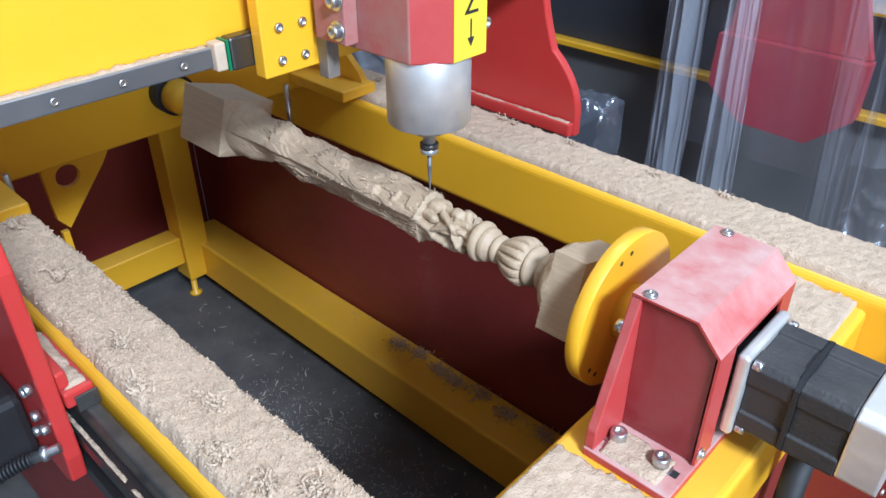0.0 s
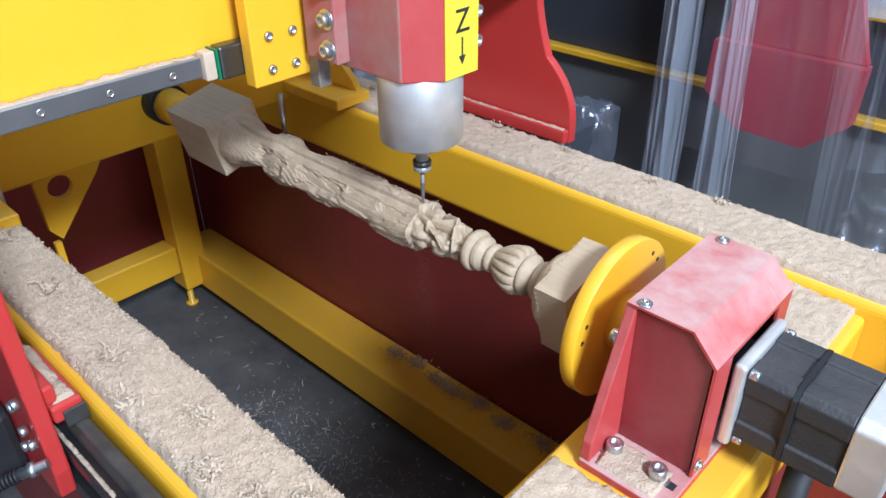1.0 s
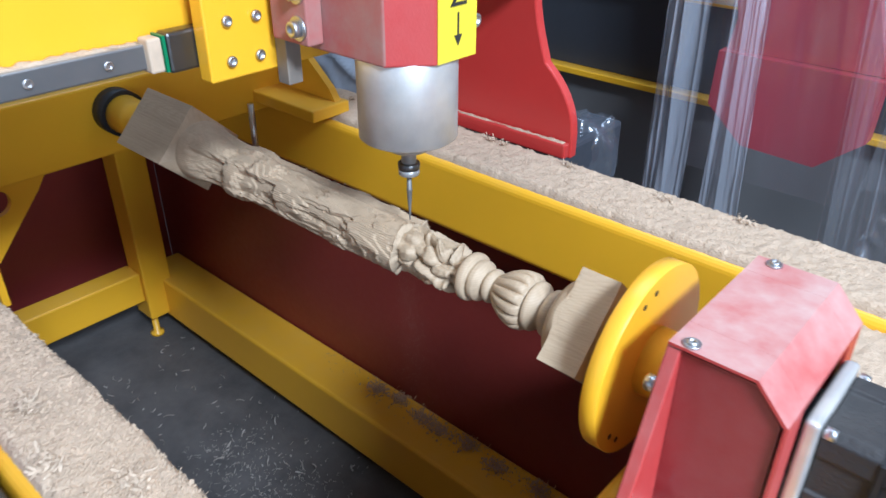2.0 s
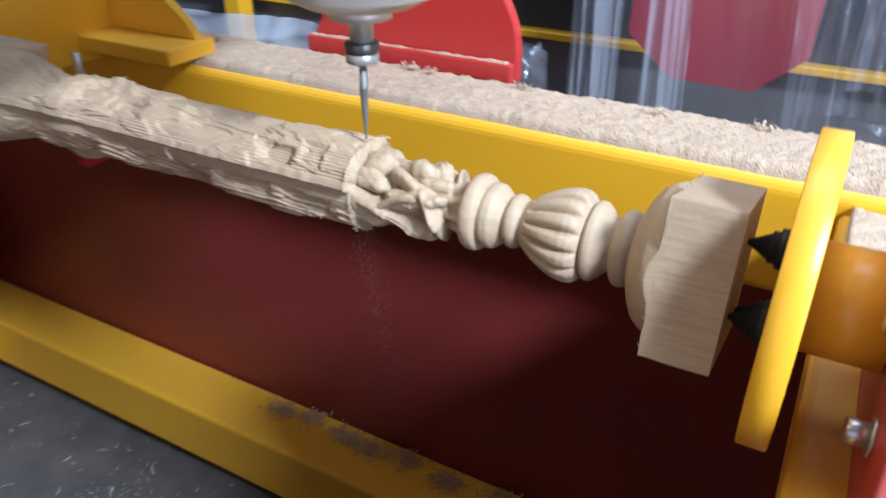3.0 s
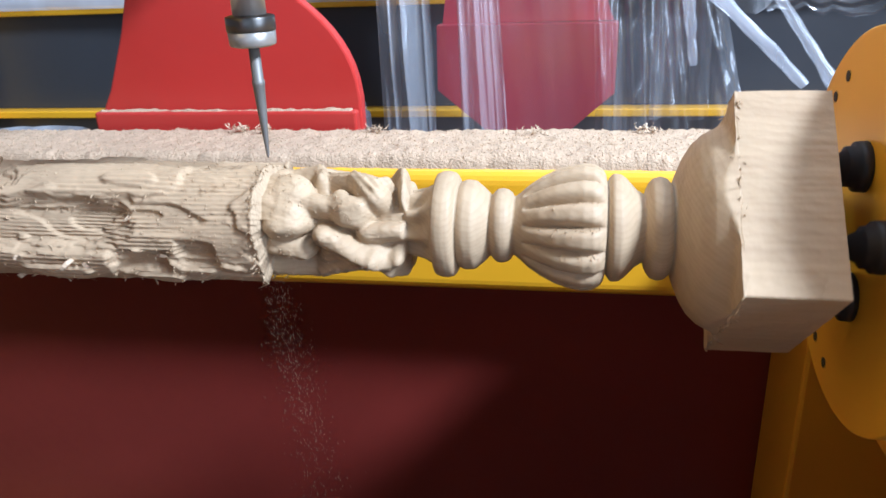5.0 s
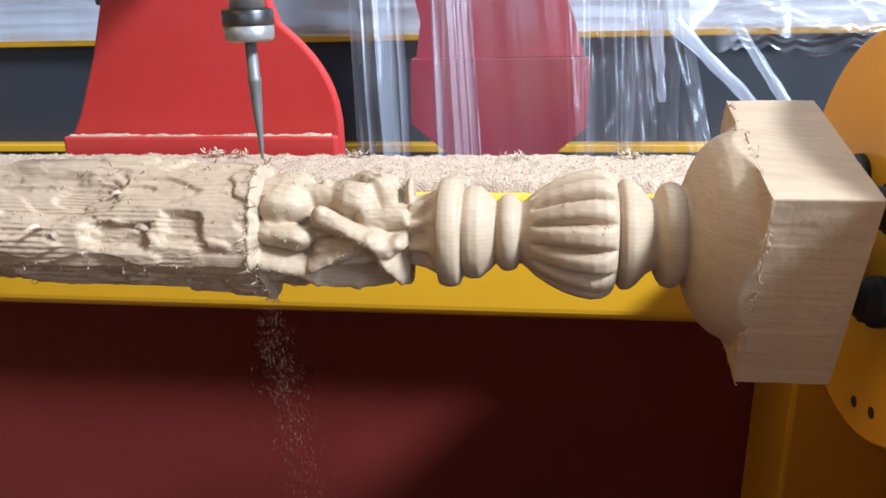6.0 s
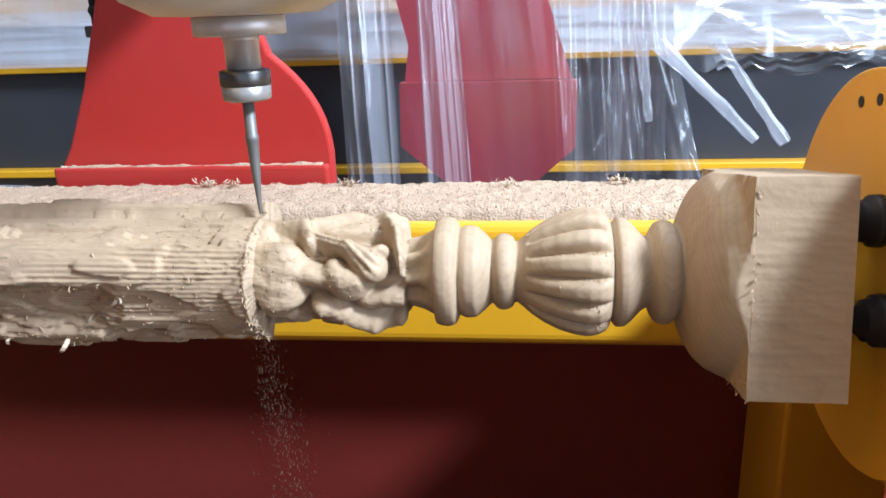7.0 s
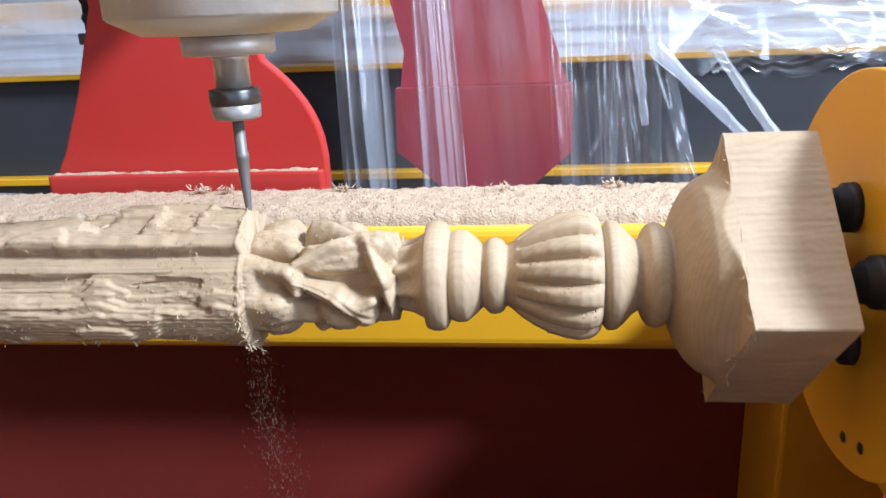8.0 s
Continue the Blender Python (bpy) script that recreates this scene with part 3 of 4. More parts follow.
st = part("axis_sticker", P([(-0.014, 0.129), (0.039, 0.129), (0.039, 0.3), (-0.014, 0.3)], "x", 0.0525, 0.0535), STICKER, head, "yellow axis sticker with a black letter and arrow")
txt = bpy.data.curves.new("letter", "FONT")
txt.body, txt.size, txt.extrude, txt.align_x = "Z", 0.036, 0.0003, "CENTER"
tob = new("letter_source", txt)
lm = bpy.data.meshes.new_from_object(tob)
bpy.data.objects.remove(tob)
lm.materials.append(INK)
lz = new("letter", lm)
lz.parent = st
lz.matrix_basis = pose(0.0542, 0.0125, 0.178, 90, 0, 90)
part("arrow", P([(0.0115, 0.172), (0.0115, 0.152), (0.007, 0.152), (0.0125, 0.142), (0.018, 0.152), (0.0135, 0.152), (0.0135, 0.172)], "x", 0.0537, 0.0543), INK, st)

# ---- faceplate and post, turn together ----
work = empty("faceplate", "yellow round steel faceplate with screw holes", "faceplate", (0, 0, AX))
part("disc", L([(0.187, 0.0897), (0.1876, 0.0905), (0.2024, 0.0905), (0.203, 0.0897)], "x", n=128), YELLOW, work)
part("hub", L([(0.203, 0.032), (0.245, 0.032)], "x", n=40), YELLOW, work)
for k in range(3):
    a = radians(30 + 120 * k)
    for r, s in ((0.077, 0.0027),):
        for da in (-0.12, 0.12):
            part("screw_hole", L([(0.1866, s), (0.1874, s)], "x", (0, r * math.cos(a + da), r * math.sin(a + da)), n=14), RUBBER, work)
            part("screw_hole", L([(0.2028, s), (0.2034, s)], "x", (0, r * math.cos(a + da), r * math.sin(a + da)), n=14), RUBBER, work)
for k in range(4):
    a = radians(33 + 90 * k)
    part("drive_pin", L([(0.1667, 0.0015), (0.178, 0.0075), (0.1782, 0.009), (0.182, 0.0092), (0.1822, 0.0112), (0.1868, 0.0115)], "x", (0, 0.03 * math.cos(a), 0.03 * math.sin(a)), n=18), RUBBER, work)

K = 0.981
PROFILE = [(-0.02, 0.0145), (-0.012, 0.0165), (-0.0075, 0.0205), (-0.0058, 0.0215), (-0.0055, 0.0255), (-0.003, 0.0266), (0, 0.0268), (0.003, 0.026), (0.0045, 0.0245), (0.0052, 0.0202), (0.0062, 0.0215), (0.009, 0.0226),
           (0.0135, 0.0222), (0.018, 0.0185), (0.0215, 0.0148), (0.0225, 0.0165), (0.0245, 0.0182), (0.027, 0.0186), (0.0295, 0.018), (0.0315, 0.0165), (0.0325, 0.0142), (0.036, 0.0168), (0.04, 0.0205), (0.046, 0.0245),
           (0.053, 0.028), (0.06, 0.0302), (0.066, 0.0312), (0.071, 0.0306), (0.0745, 0.0286), (0.0764, 0.0258), (0.0772, 0.0222), (0.0782, 0.0243)]
PROFILE2 = [(0.0805, 0.0262), (0.0835, 0.0259), (0.0865, 0.0236), (0.091, 0.0186), (0.0948, 0.0163), (0.0957, 0.0205), (0.098, 0.0238), (0.1015, 0.025), (0.1045, 0.0243), (0.1068, 0.022), (0.1074, 0.0198), (0.108, 0.0238),
            (0.1097, 0.0285), (0.1125, 0.0352), (0.116, 0.041), (0.1205, 0.0452), (0.1255, 0.0478), (0.1278, 0.0492), (0.1288, 0.0515), (0.1293, 0.1), (0.2, 0.1)]
# raised forms of the carving: start x, start angle, end x, end angle, half width at both ends, height
FORMS = [(-0.079, -22, -0.075, -21, 0.0112, 0.0105, 0.0128), (-0.079, 22, -0.0755, 21, 0.0118, 0.011, 0.0128), (-0.0895, -81, -0.067, -66, 0.0062, 0.0058, 0.0125), (-0.067, -66, -0.0635, -46, 0.0058, 0.0045, 0.012),
         (-0.0635, -55, -0.045, -38, 0.0035, 0.0052, 0.0116), (-0.045, -38, -0.0335, -14, 0.0052, 0.0085, 0.0122), (-0.0465, 6, -0.0425, 9, 0.0098, 0.009, 0.0116), (-0.0515, -12, -0.05, -9, 0.0062, 0.006, 0.0105),
         (-0.056, -88, -0.036, -98, 0.009, 0.0115, 0.0092), (-0.0638, -76, -0.0345, -112, 0.0035, 0.0045, 0.0122), (-0.0345, -112, -0.0225, -56, 0.0042, 0.0042, 0.0124), (-0.0225, -56, -0.0185, -8, 0.0042, 0.0034, 0.0108),
         (-0.0585, 42, -0.0275, 81, 0.0062, 0.005, 0.0124), (-0.0275, 81, -0.0225, 74, 0.005, 0.0045, 0.0118), (-0.036, 40, -0.021, 36, 0.0075, 0.006, 0.0068), (-0.041, -22, -0.029, -34, 0.0045, 0.0045, 0.01),
         (-0.083, 62, -0.071, 70, 0.0095, 0.008, 0.009), (-0.087, -68, -0.087, 64, 0.0075, 0.0075, 0.0108), (-0.079, -50, -0.079, 46, 0.012, 0.012, 0.0066), (-0.07, -8, -0.05, 4, 0.0085, 0.0075, 0.0085)]
# pockets that the first pass has cut: x, angle, half length, half angle, depth
POCKETS = [(-0.205, 30, 0.052, 27, 0.0075), (-0.153, 66, 0.017, 13, 0.0052), (-0.121, 58, 0.011, 16, 0.0035), (-0.128, -46, 0.026, 17, 0.0034), (-0.27, -32, 0.05, 30, 0.006), (-0.335, 36, 0.045, 32, 0.0075),
           (-0.19, -52, 0.03, 14, 0.004), (-0.385, -30, 0.04, 34, 0.007), (-0.44, 40, 0.04, 36, 0.008)]


def lerp_profile(pts, x):
    for (a, r), (b, q) in zip(pts, pts[1:]):
        if a <= x <= b:
            t = (x - a) / (b - a)
            return r + (q - r) * t
    return pts[-1][1]


def form_height(x, deg):
    """Height of the carved forms over the core; two equal halves round the post."""
    best = 0.0
    for x0, a0, x1, a1, w0, w1, h in FORMS:
        da = (deg - a0 + 90) % 180 - 90
        px, py = x - x0, da * 0.00038
        vx, vy = x1 - x0, (a1 - a0) * 0.00038
        t = max(0.0, min(1.0, (px * vx + py * vy) / (vx * vx + vy * vy)))
        w = w0 + (w1 - w0) * t
        d = math.hypot(px - t * vx, py - t * vy) / w
        if d < 1:
            side = (px * vy - py * vx) / (w * math.hypot(vx, vy))
            crease = 0.00055 * math.cos(15 * side) if w1 > w0 else 0.0003 * noise.noise((x * 220, da * 0.3, 1))
            q = h * (1 - d * d) ** (0.5 if w > 0.006 else 0.62) + crease * (1 - d)
            best = max(best, q) + 0.001 * max(0.0, 1 - abs(best - q) / 0.004) ** 2
    return best


def post_radius(x, a):
    deg = math.degrees(a)
    sq = 0.046 / max(abs(math.cos(a)), abs(math.sin(a)))
    u = x / K
    c, s = math.cos(a), math.sin(a)
    if u >= 0.0782:
        return min(K * lerp_profile(PROFILE2, u) if u > 0.0805 else K * (0.0243 + 0.0019 * math.sin(math.pi / 2 * (u - 0.0782) / 0.0023)), sq)
    if u >= -0.02:
        r = lerp_profile(PROFILE, u)
        if 0.038 < u < 0.0764:
            f = math.sin(math.pi * (u - 0.038) / 0.0384) ** 0.4
            groove = 1 - abs(math.sin(7 * a + 0.4))
            r *= 1 - 0.2 * f * groove ** 1.8
            r += 0.0011 * f * max(0.0, groove - 0.55) * noise.noise((x * 700, c * 22, s * 22))
        if u < -0.006:
            r += 0.0022 * math.cos(9 * a + 60 * u) * min(1, (-0.006 - u) / 0.006)
        return K * r
    if u >= -0.0905:
        core = 0.0152 + 0.002 * noise.noise((x * 60, c * 1.5, s * 1.5)) + 0.0008 * math.cos(11 * a)
        core = core if u < -0.03 else core + (0.0145 - core) * (u + 0.03) / 0.01 if u < -0.02 else core
        h = form_height(x, deg)
        return core + h + 0.0004 * noise.noise((x * 300, c * 8, s * 8)) + 0.00025 * noise.noise((x * 900, c * 26, s * 26))
    return rough_radius(x, u, a, c, s, deg, sq)


def rough_radius(x, u, a, c, s, deg, sq):
    """Rough cut part: two fins where the passes meet, a plain wall beside each, terraces between them."""
    p = (deg + 90.5) % 180 - 90
    up = max(0.0, min(1.0, (p + 72) / 70))
    r = 0.0262 + 0.0071 * up * up * (3 - 2 * up)
    r += 0.0055 * noise.noise((x * 13, c * 1.1, s * 1.1)) * (0.35 + 0.65 * up)
    r += 0.0026 * noise.noise((x * 26 + 7, c * 2.4, s * 2.4)) * up
    for px, pa, lx, la, depth in POCKETS:
        wob = 0.22 * noise.noise((x * 60, c * 6, s * 6 + px * 40))
        d = max(abs(x - px) / lx, abs((p - pa + 90) % 180 - 90) / la) + wob
        if d < 1:
            r -= depth * min(1.0, (1 - d) * 2.6)
    if u < -0.3:
        r += 0.0045 * min(1, (-0.3 - u) / 0.1) * (0.5 + math.sin(x * 46 + math.cos(a)))
    if p > -66:
        step = 0.0021
        k = (r + 0.0009 * noise.noise((x * 40, c * 4, s * 4))) / step
        fl = math.floor(k)
        fr = k - fl
        r = step * (fl + 0.15 * fr + 0.85 * min(1.0, max(0.0, (fr - 0.84) / 0.12)))
        lines = max(0.0, min(1.0, 0.45 + 2.2 * noise.noise((x * 20 + 2, c * 2, s * 2))))
        r += 0.00045 * lines * math.cos(84 * a + 3 * noise.noise((x * 12, c, s)))
        r += 0.0007 * max(0.0, noise.noise((x * 260, c * 24, s * 24)) - 0.15) * (1 + 2.5 * max(0.0, noise.noise((x * 30, c * 3, s * 3))))
    else:
        r += 0.00025 * noise.noise((x * 18, c * 90, s * 90))
    # the fin
    q = p if p > 0 else p + 180
    edge = q - 90 - 0.9 * noise.noise((x * 90, 3, 5))
    if -9 < edge < 4.5:
        rim = 0.0338 + 0.0022 * noise.noise((x * 10, 1.5, c * 0.4)) + 0.0009 * noise.noise((x * 140, 7, 2))
        r = max(r, rim * (1 + 0.012 * edge / 9 if edge < 0 else 1 - 0.11 * (edge / 4.5) ** 2))
    if u < -0.43:
        t = min(1.0, (-0.43 - u) / 0.078)
        r += (0.0425 - r) * t ** 1.5
    if u > -0.0925:
        r += 0.0005 + 0.0012 * max(0.0, noise.noise((c * 7, s * 7, 3)))
    return min(r, sq)


def stock():
    xs = [-0.622, -0.6, -0.58, -0.56, -0.54, -0.52, -0.506]
    x = -0.5
    while x < -0.1:
        xs.append(x)
        x += 0.0018 if x < -0.34 else 0.0012
    while x < 0.1265:
        xs.append(x)
        x += 0.0009
    xs += [0.1266, 0.1271, 0.1276] + [0.131 + 0.0035 * k for k in range(11)]
    n = 352
    vs, fs = [], []
    for x in xs:
        tail_end = x < -0.504
        for i in range(n):
            a = 2 * math.pi * i / n
            sq = 0.046 / max(abs(math.cos(a)), abs(math.sin(a)))
            r = sq * (1 + 0.007 * noise.noise((x * 70, math.cos(a) * 5, math.sin(a) * 5)) + 0.004 * noise.noise((x * 25, math.cos(a) * 26, math.sin(a) * 26))) if tail_end or x > 0.1273 else post_radius(x, a)
            vs.append((x + (0.0006 * noise.noise((math.cos(a) * 9, math.sin(a) * 9, 2)) if 0.124 < x < 0.135 else 0), r * math.cos(a), r * math.sin(a)))
    for i in range(len(xs) - 1):
        for j in range(n):
            fs.append((i * n + j, i * n + (j + 1) % n, (i + 1) * n + (j + 1) % n, (i + 1) * n + j))
    fs.append(tuple(range(n)))
    fs.append(tuple(reversed(range((len(xs) - 1) * n, len(xs) * n))))
    me = bpy.data.meshes.new("carved_post")
    me.from_pydata(vs, [], fs)
    for p in me.polygons:
        p.use_smooth = -0.497 < p.center.x < 0.1262
    me.materials.append(WOOD)
    me.materials.append(WOOD_ROUGH)
    for p in me.polygons:
        p.material_index = 1 if -0.497 < p.center.x < -0.0885 else 0
    ob = new("carved_post", me)
    ob.location = (0, 0, AX)
    tagged(ob, "pale wooden post half carved with leaves, square at both ends", "carved post")

    def spot(rng):
        x = rng.choice((rng.uniform(-0.49, -0.1), rng.uniform(-0.49, -0.1), rng.uniform(-0.3, -0.1), rng.uniform(-0.3, -0.1), rng.uniform(-0.2, -0.095), rng.gauss(-0.0905, 0.0006), 0.1278))
        for _ in range(7):
            a = rng.uniform(0, 6.28)
            if x > -0.1 or abs(post_radius(x, a) - post_radius(x, a + 0.04)) > 0.0011:
                break
            x = rng.uniform(-0.5, -0.1)
        r = post_radius(x, a) if x < 0 else 0.0455 / max(abs(math.cos(a)), abs(math.sin(a)))
        return x, r * math.cos(a), r * math.sin(a)
    sp = shavings("splinter", 1700, spot, 5, (0.0015, 0.006), WOOD_ROUGH)
    sp.parent = ob

    def lump(rng):
        x = rng.choice((rng.uniform(-0.5, -0.1), rng.gauss(-0.12, 0.015), rng.uniform(-0.3, -0.1), rng.uniform(0.043, 0.072), rng.uniform(-0.085, -0.03)))
        a = rng.uniform(0, 6.28) if x < 0 else (math.pi * rng.randrange(14) - 0.4) / 7 + abs(rng.gauss(0, 0.06))
        r = post_radius(x, a) + 0.0002
        return x, r * math.cos(a), r * math.sin(a)
    cr = crumbs("caked_dust", 5200, lump, 6, (0.0002, 0.0006), WOOD_ROUGH)
    cr.parent = ob

    def fin_spot(rng):
        x = rng.uniform(-0.42, -0.094)
        a = radians(rng.choice((90, -90, 58, -122, 18, -162)) + rng.gauss(0, 2.5))
        r = post_radius(x, a) - 0.0006
        return x, r * math.cos(a), r * math.sin(a)
    curls = shavings("torn_curl", 44, fin_spot, 8, (0.005, 0.013), CHIPS)
    curls.parent = ob
    tagged(curls, "long torn curls of wood hanging from the edges", kind="stuff")
    fuzz = shavings("edge_fuzz", 900, fin_spot, 9, (0.0008, 0.003), CHIPS)
    fuzz.parent = ob
    tagged(fuzz, "short pale fuzz on the cut edges", kind="stuff")
    tagged(cr, "crumbs of wood dust stuck to the cut", kind="stuff")
    tagged(sp, "fuzzy torn wood fibres", kind="stuff")
    return ob


post = stock()

# ---- tailstock ----
tail = empty("tailstock", "yellow tailstock cross beam with triangular brackets", "tailstock")
part("beam", B(-0.84, -0.752, -0.384, 0.341, 0.487, 0.605, bevel=0.004), YELLOW, tail)


def side_bracket(s, c):
    """Foot plate and sloped gusset at one end of the tailstock beam."""
    y0, y1 = sorted((c, c + s * 0.085))
    part("foot_plate", B(-0.83, -0.58, y0, y1, 0.506, 0.528, bevel=0.003), YELLOW, tail)
    yg = c + s * 0.06
    part("gusset", P([(-0.75, 0.5285), (-0.59, 0.5285), (-0.605, 0.55), (-0.68, 0.612), (-0.75, 0.64)], "y", *sorted((yg, yg + s * 0.014))), YELLOW, tail)
    # added black block, stands in for the shaded gap between foot and rail
    part("dark_gap_fill", B(-0.82, -0.64, y0 + 0.03, y1 - 0.004, 0.497, 0.5055), RUBBER, tail)
    part("clamp_rod", L([(0.36, 0.006), (0.511, 0.006)], "z", (-0.735, c - s * 0.02, 0), n=16), STEEL, tail)
    part("clamp_bar", B(-0.775, -0.755, *sorted((c - s * 0.03, c + s * 0.04)), 0.34, 0.358), RED, tail)


side_bracket(1, 0.263)
side_bracket(-1, -0.325)
tri = bmesh.new()
outer = [(-0.246, 0.4865), (-0.122, 0.4865), (-0.229, 0.362), (-0.241, 0.362)]
ring_o = []
for i in range(24):
    a = 2 * math.pi * i / 24 + 0.05
    dx, dz = math.cos(a), math.sin(a)
    best = 1.0
    cx, cz = -0.205, 0.461
    for (p, q), (r_, s_) in zip(outer, outer[1:] + outer[:1]):
        den = dx * (s_ - q) - dz * (r_ - p)
        if abs(den) > 1e-9:
            t = ((p - cx) * (s_ - q) - (q - cz) * (r_ - p)) / den
            if t > 0:
                best = min(best, t)
    ring_o.append(((cx + dx * best, cz + dz * best), (cx + dx * 0.021, cz + dz * 0.021)))
rows = []
for h in (-0.775, -0.763):
    rows.append([[tri.verts.new((h, *o)) for o, _ in ring_o], [tri.verts.new((h, *i)) for _, i in ring_o]])
for i in range(24):
    j = (i + 1) % 24
    for k in (0, 1):
        tri.faces.new((rows[k][0][i], rows[k][0][j], rows[k][1][j], rows[k][1][i]))
    tri.faces.new((rows[0][0][i], rows[0][0][j], rows[1][0][j], rows[1][0][i]))
    tri.faces.new((rows[0][1][i], rows[0][1][j], rows[1][1][j], rows[1][1][i]))
part("triangular_bracket", tri, YELLOW, tail, "triangular yellow bracket with a round hole")
part("strut", B(-0.775, -0.763, -0.241, -0.229, 0.29, 0.3618, bevel=0.001), YELLOW, tail)
part("sleeve", L([(-0.752, 0.037), (-0.72, 0.037)], "x", (0, 0, AX)), RUBBER, tail)
part("live_centre", L([(-0.72, 0.031), (-0.6225, 0.027)], "x", (0, 0, AX)), YELLOW, tail)

# ---- sawdust ----
tagged(dust_bed("sawdust_layer", -1.2, 0.7, 0.3165, 0.43, 0.495, 0.0145, 1), "thick crust of pale sawdust lying on the rail", "sawdust", kind="stuff")
tagged(dust_bed("sawdust_layer", -1.0, 0.5, -0.413, -0.321, 0.495, 0.02, 2, lip=0.006), "thick crust of pale sawdust lying on the rail", "sawdust", kind="stuff")
tagged(dust_bed("sawdust_layer", 0.222, 0.342, -0.312, -0.136, 0.477, 0.012, 4, lip=0.008), "pale sawdust lying on the cross beam", "sawdust", kind="stuff")
tagged(dust_bed("sawdust_layer", 0.222, 0.362, 0.136, 0.318, 0.477, 0.01, 3, lip=0.01), "pale sawdust lying on the cross beam", "sawdust", kind="stuff")
tagged(dust_bed("sawdust_layer", 0.26, 0.326, -0.13, -0.084, 0.4895, 0.003, 6, lip=0.01), "thin sawdust on the headstock foot", "sawdust", kind="stuff")
tagged(dust_bed("sawdust_layer", -0.49, -0.182, 0.4405, 0.4545, 0.523, 0.004, 7), "line of sawdust on the red foot flange", "sawdust", kind="stuff")
tagged(dust_bed("sawdust_layer", -1.2, 0.6, -0.456, -0.445, 0.443, 0.006, 8), "sawdust caked in the guide channel", "sawdust", kind="stuff")
tagged(dust_bed("sawdust_layer", -0.3, -0.181, -0.456, -0.428, 0.5055, 0.008, 10, lip=0.008), "sawdust heaped on the red slider block", "sawdust", kind="stuff")
tagged(dust_bed("sawdust_layer", -0.2605, -0.247, -0.45, -0.18, 0.7925, 0.003, 9, step=0.0022, lip=0.002), "sawdust on the linear guide", "sawdust", kind="stuff")


def clump_spot(cs, z, spread):
    def place(rng):
        x, y = rng.choice(cs)
        return x + rng.gauss(0, spread), y + rng.gauss(0, spread * 0.6), z + rng.uniform(0, 0.006)
    return place


def bed_spot(y0, y1, seed, x0, x1, high=0.02):
    """A spot on the top of a rail's dust."""
    def place(rng):
        x, y = rng.uniform(x0, x1), rng.uniform(y0 + 0.004, y1 - 0.004)
        return x, y, bed_height(x, y, y0, y1, 0.495, high, seed, 0.006 if y1 < 0 else 0.004) + 0.0003
    return place


tagged(crumbs("sawdust_crumbs", 7000, bed_spot(0.3165, 0.43, 1, -1.0, 0.5, 0.0145), 31, (0.0004, 0.0014)), "crumbs of sawdust on the rail", "sawdust", kind="stuff")
tagged(crumbs("sawdust_crumbs", 12000, bed_spot(-0.413, -0.321, 2, -0.8, 0.4), 32, (0.0006, 0.0028)), "crumbs of sawdust on the rail", "sawdust", kind="stuff")
tagged(shavings("wood_shavings", 2200, bed_spot(0.3165, 0.43, 1, -1.2, 0.6, 0.0145), 11, (0.0012, 0.004)), "loose curled wood shavings on the rail", "shavings", kind="stuff")
tagged(shavings("wood_shavings", 6500, bed_spot(-0.413, -0.321, 2, -1.0, 0.5), 12, (0.0015, 0.0055)), "loose curled wood shavings on the rail", "shavings", kind="stuff")
tagged(shavings("wood_shavings", 240, clump_spot([(-0.145, 0.405), (0.02, 0.4), (-0.3, 0.41), (-0.27, 0.405), (-0.62, 0.39), (0.13, 0.41)], 0.507, 0.006), 13, (0.004, 0.011)), "tuft of curled wood shavings on the rail", "shavings", kind="stuff")
tagged(shavings("wood_shavings", 800, clump_spot([(-0.2, -0.38), (0.08, -0.385), (0.12, -0.36), (0.16, -0.375), (-0.05, -0.36), (-0.38, -0.37), (-0.12, -0.4), (0.02, -0.395), (-0.55, -0.36)], 0.514, 0.0075), 14, (0.005, 0.016)), "tuft of curled wood shavings on the rail", "shavings", kind="stuff")
tagged(shavings("wood_shavings", 300, lambda g: (g.uniform(-0.75, 0.3), g.uniform(0.33, 0.395), -0.15), 15, (0.003, 0.012), BROWN), "curled wood shavings on the lower beam", "shavings", kind="stuff")
tagged(shavings("wood_shavings", 1000, clump_spot([(-0.56, 0.365), (-0.5, 0.375), (-0.42, 0.365), (-0.37, 0.36), (-0.3, 0.37), (-0.22, 0.36), (-0.12, 0.37)], -0.15, 0.014), 16, (0.005, 0.018), BROWN), "heap of curled wood shavings on the lower beam", "shavings", kind="stuff")
tagged(crumbs("sawdust_crumbs", 450, clump_spot([(-0.56, 0.37), (-0.5, 0.375), (-0.42, 0.37), (-0.37, 0.365), (-0.3, 0.37), (-0.22, 0.365), (-0.12, 0.37), (-0.05, 0.375)], -0.15, 0.018), 33, (0.001, 0.0038), BROWN), "crumbs of sawdust on the lower beam", "sawdust", kind="stuff")
tagged(shavings("wood_shavings", 260, lambda g: (g.uniform(-1.3, 0.3), g.uniform(-0.2, 0.3), FZ + 0.001), 17, (0.008, 0.03), DULL), "curled wood shavings strewn over the floor", "shavings", kind="stuff")
tagged(shavings("wood_shavings", 1500, lambda g: (g.uniform(-0.9, 0.4), 0.12 + g.gauss(0, 0.06), FZ + 0.001), 18, (0.004, 0.02), DULL), "drift of wood shavings on the floor", "shavings", kind="stuff")

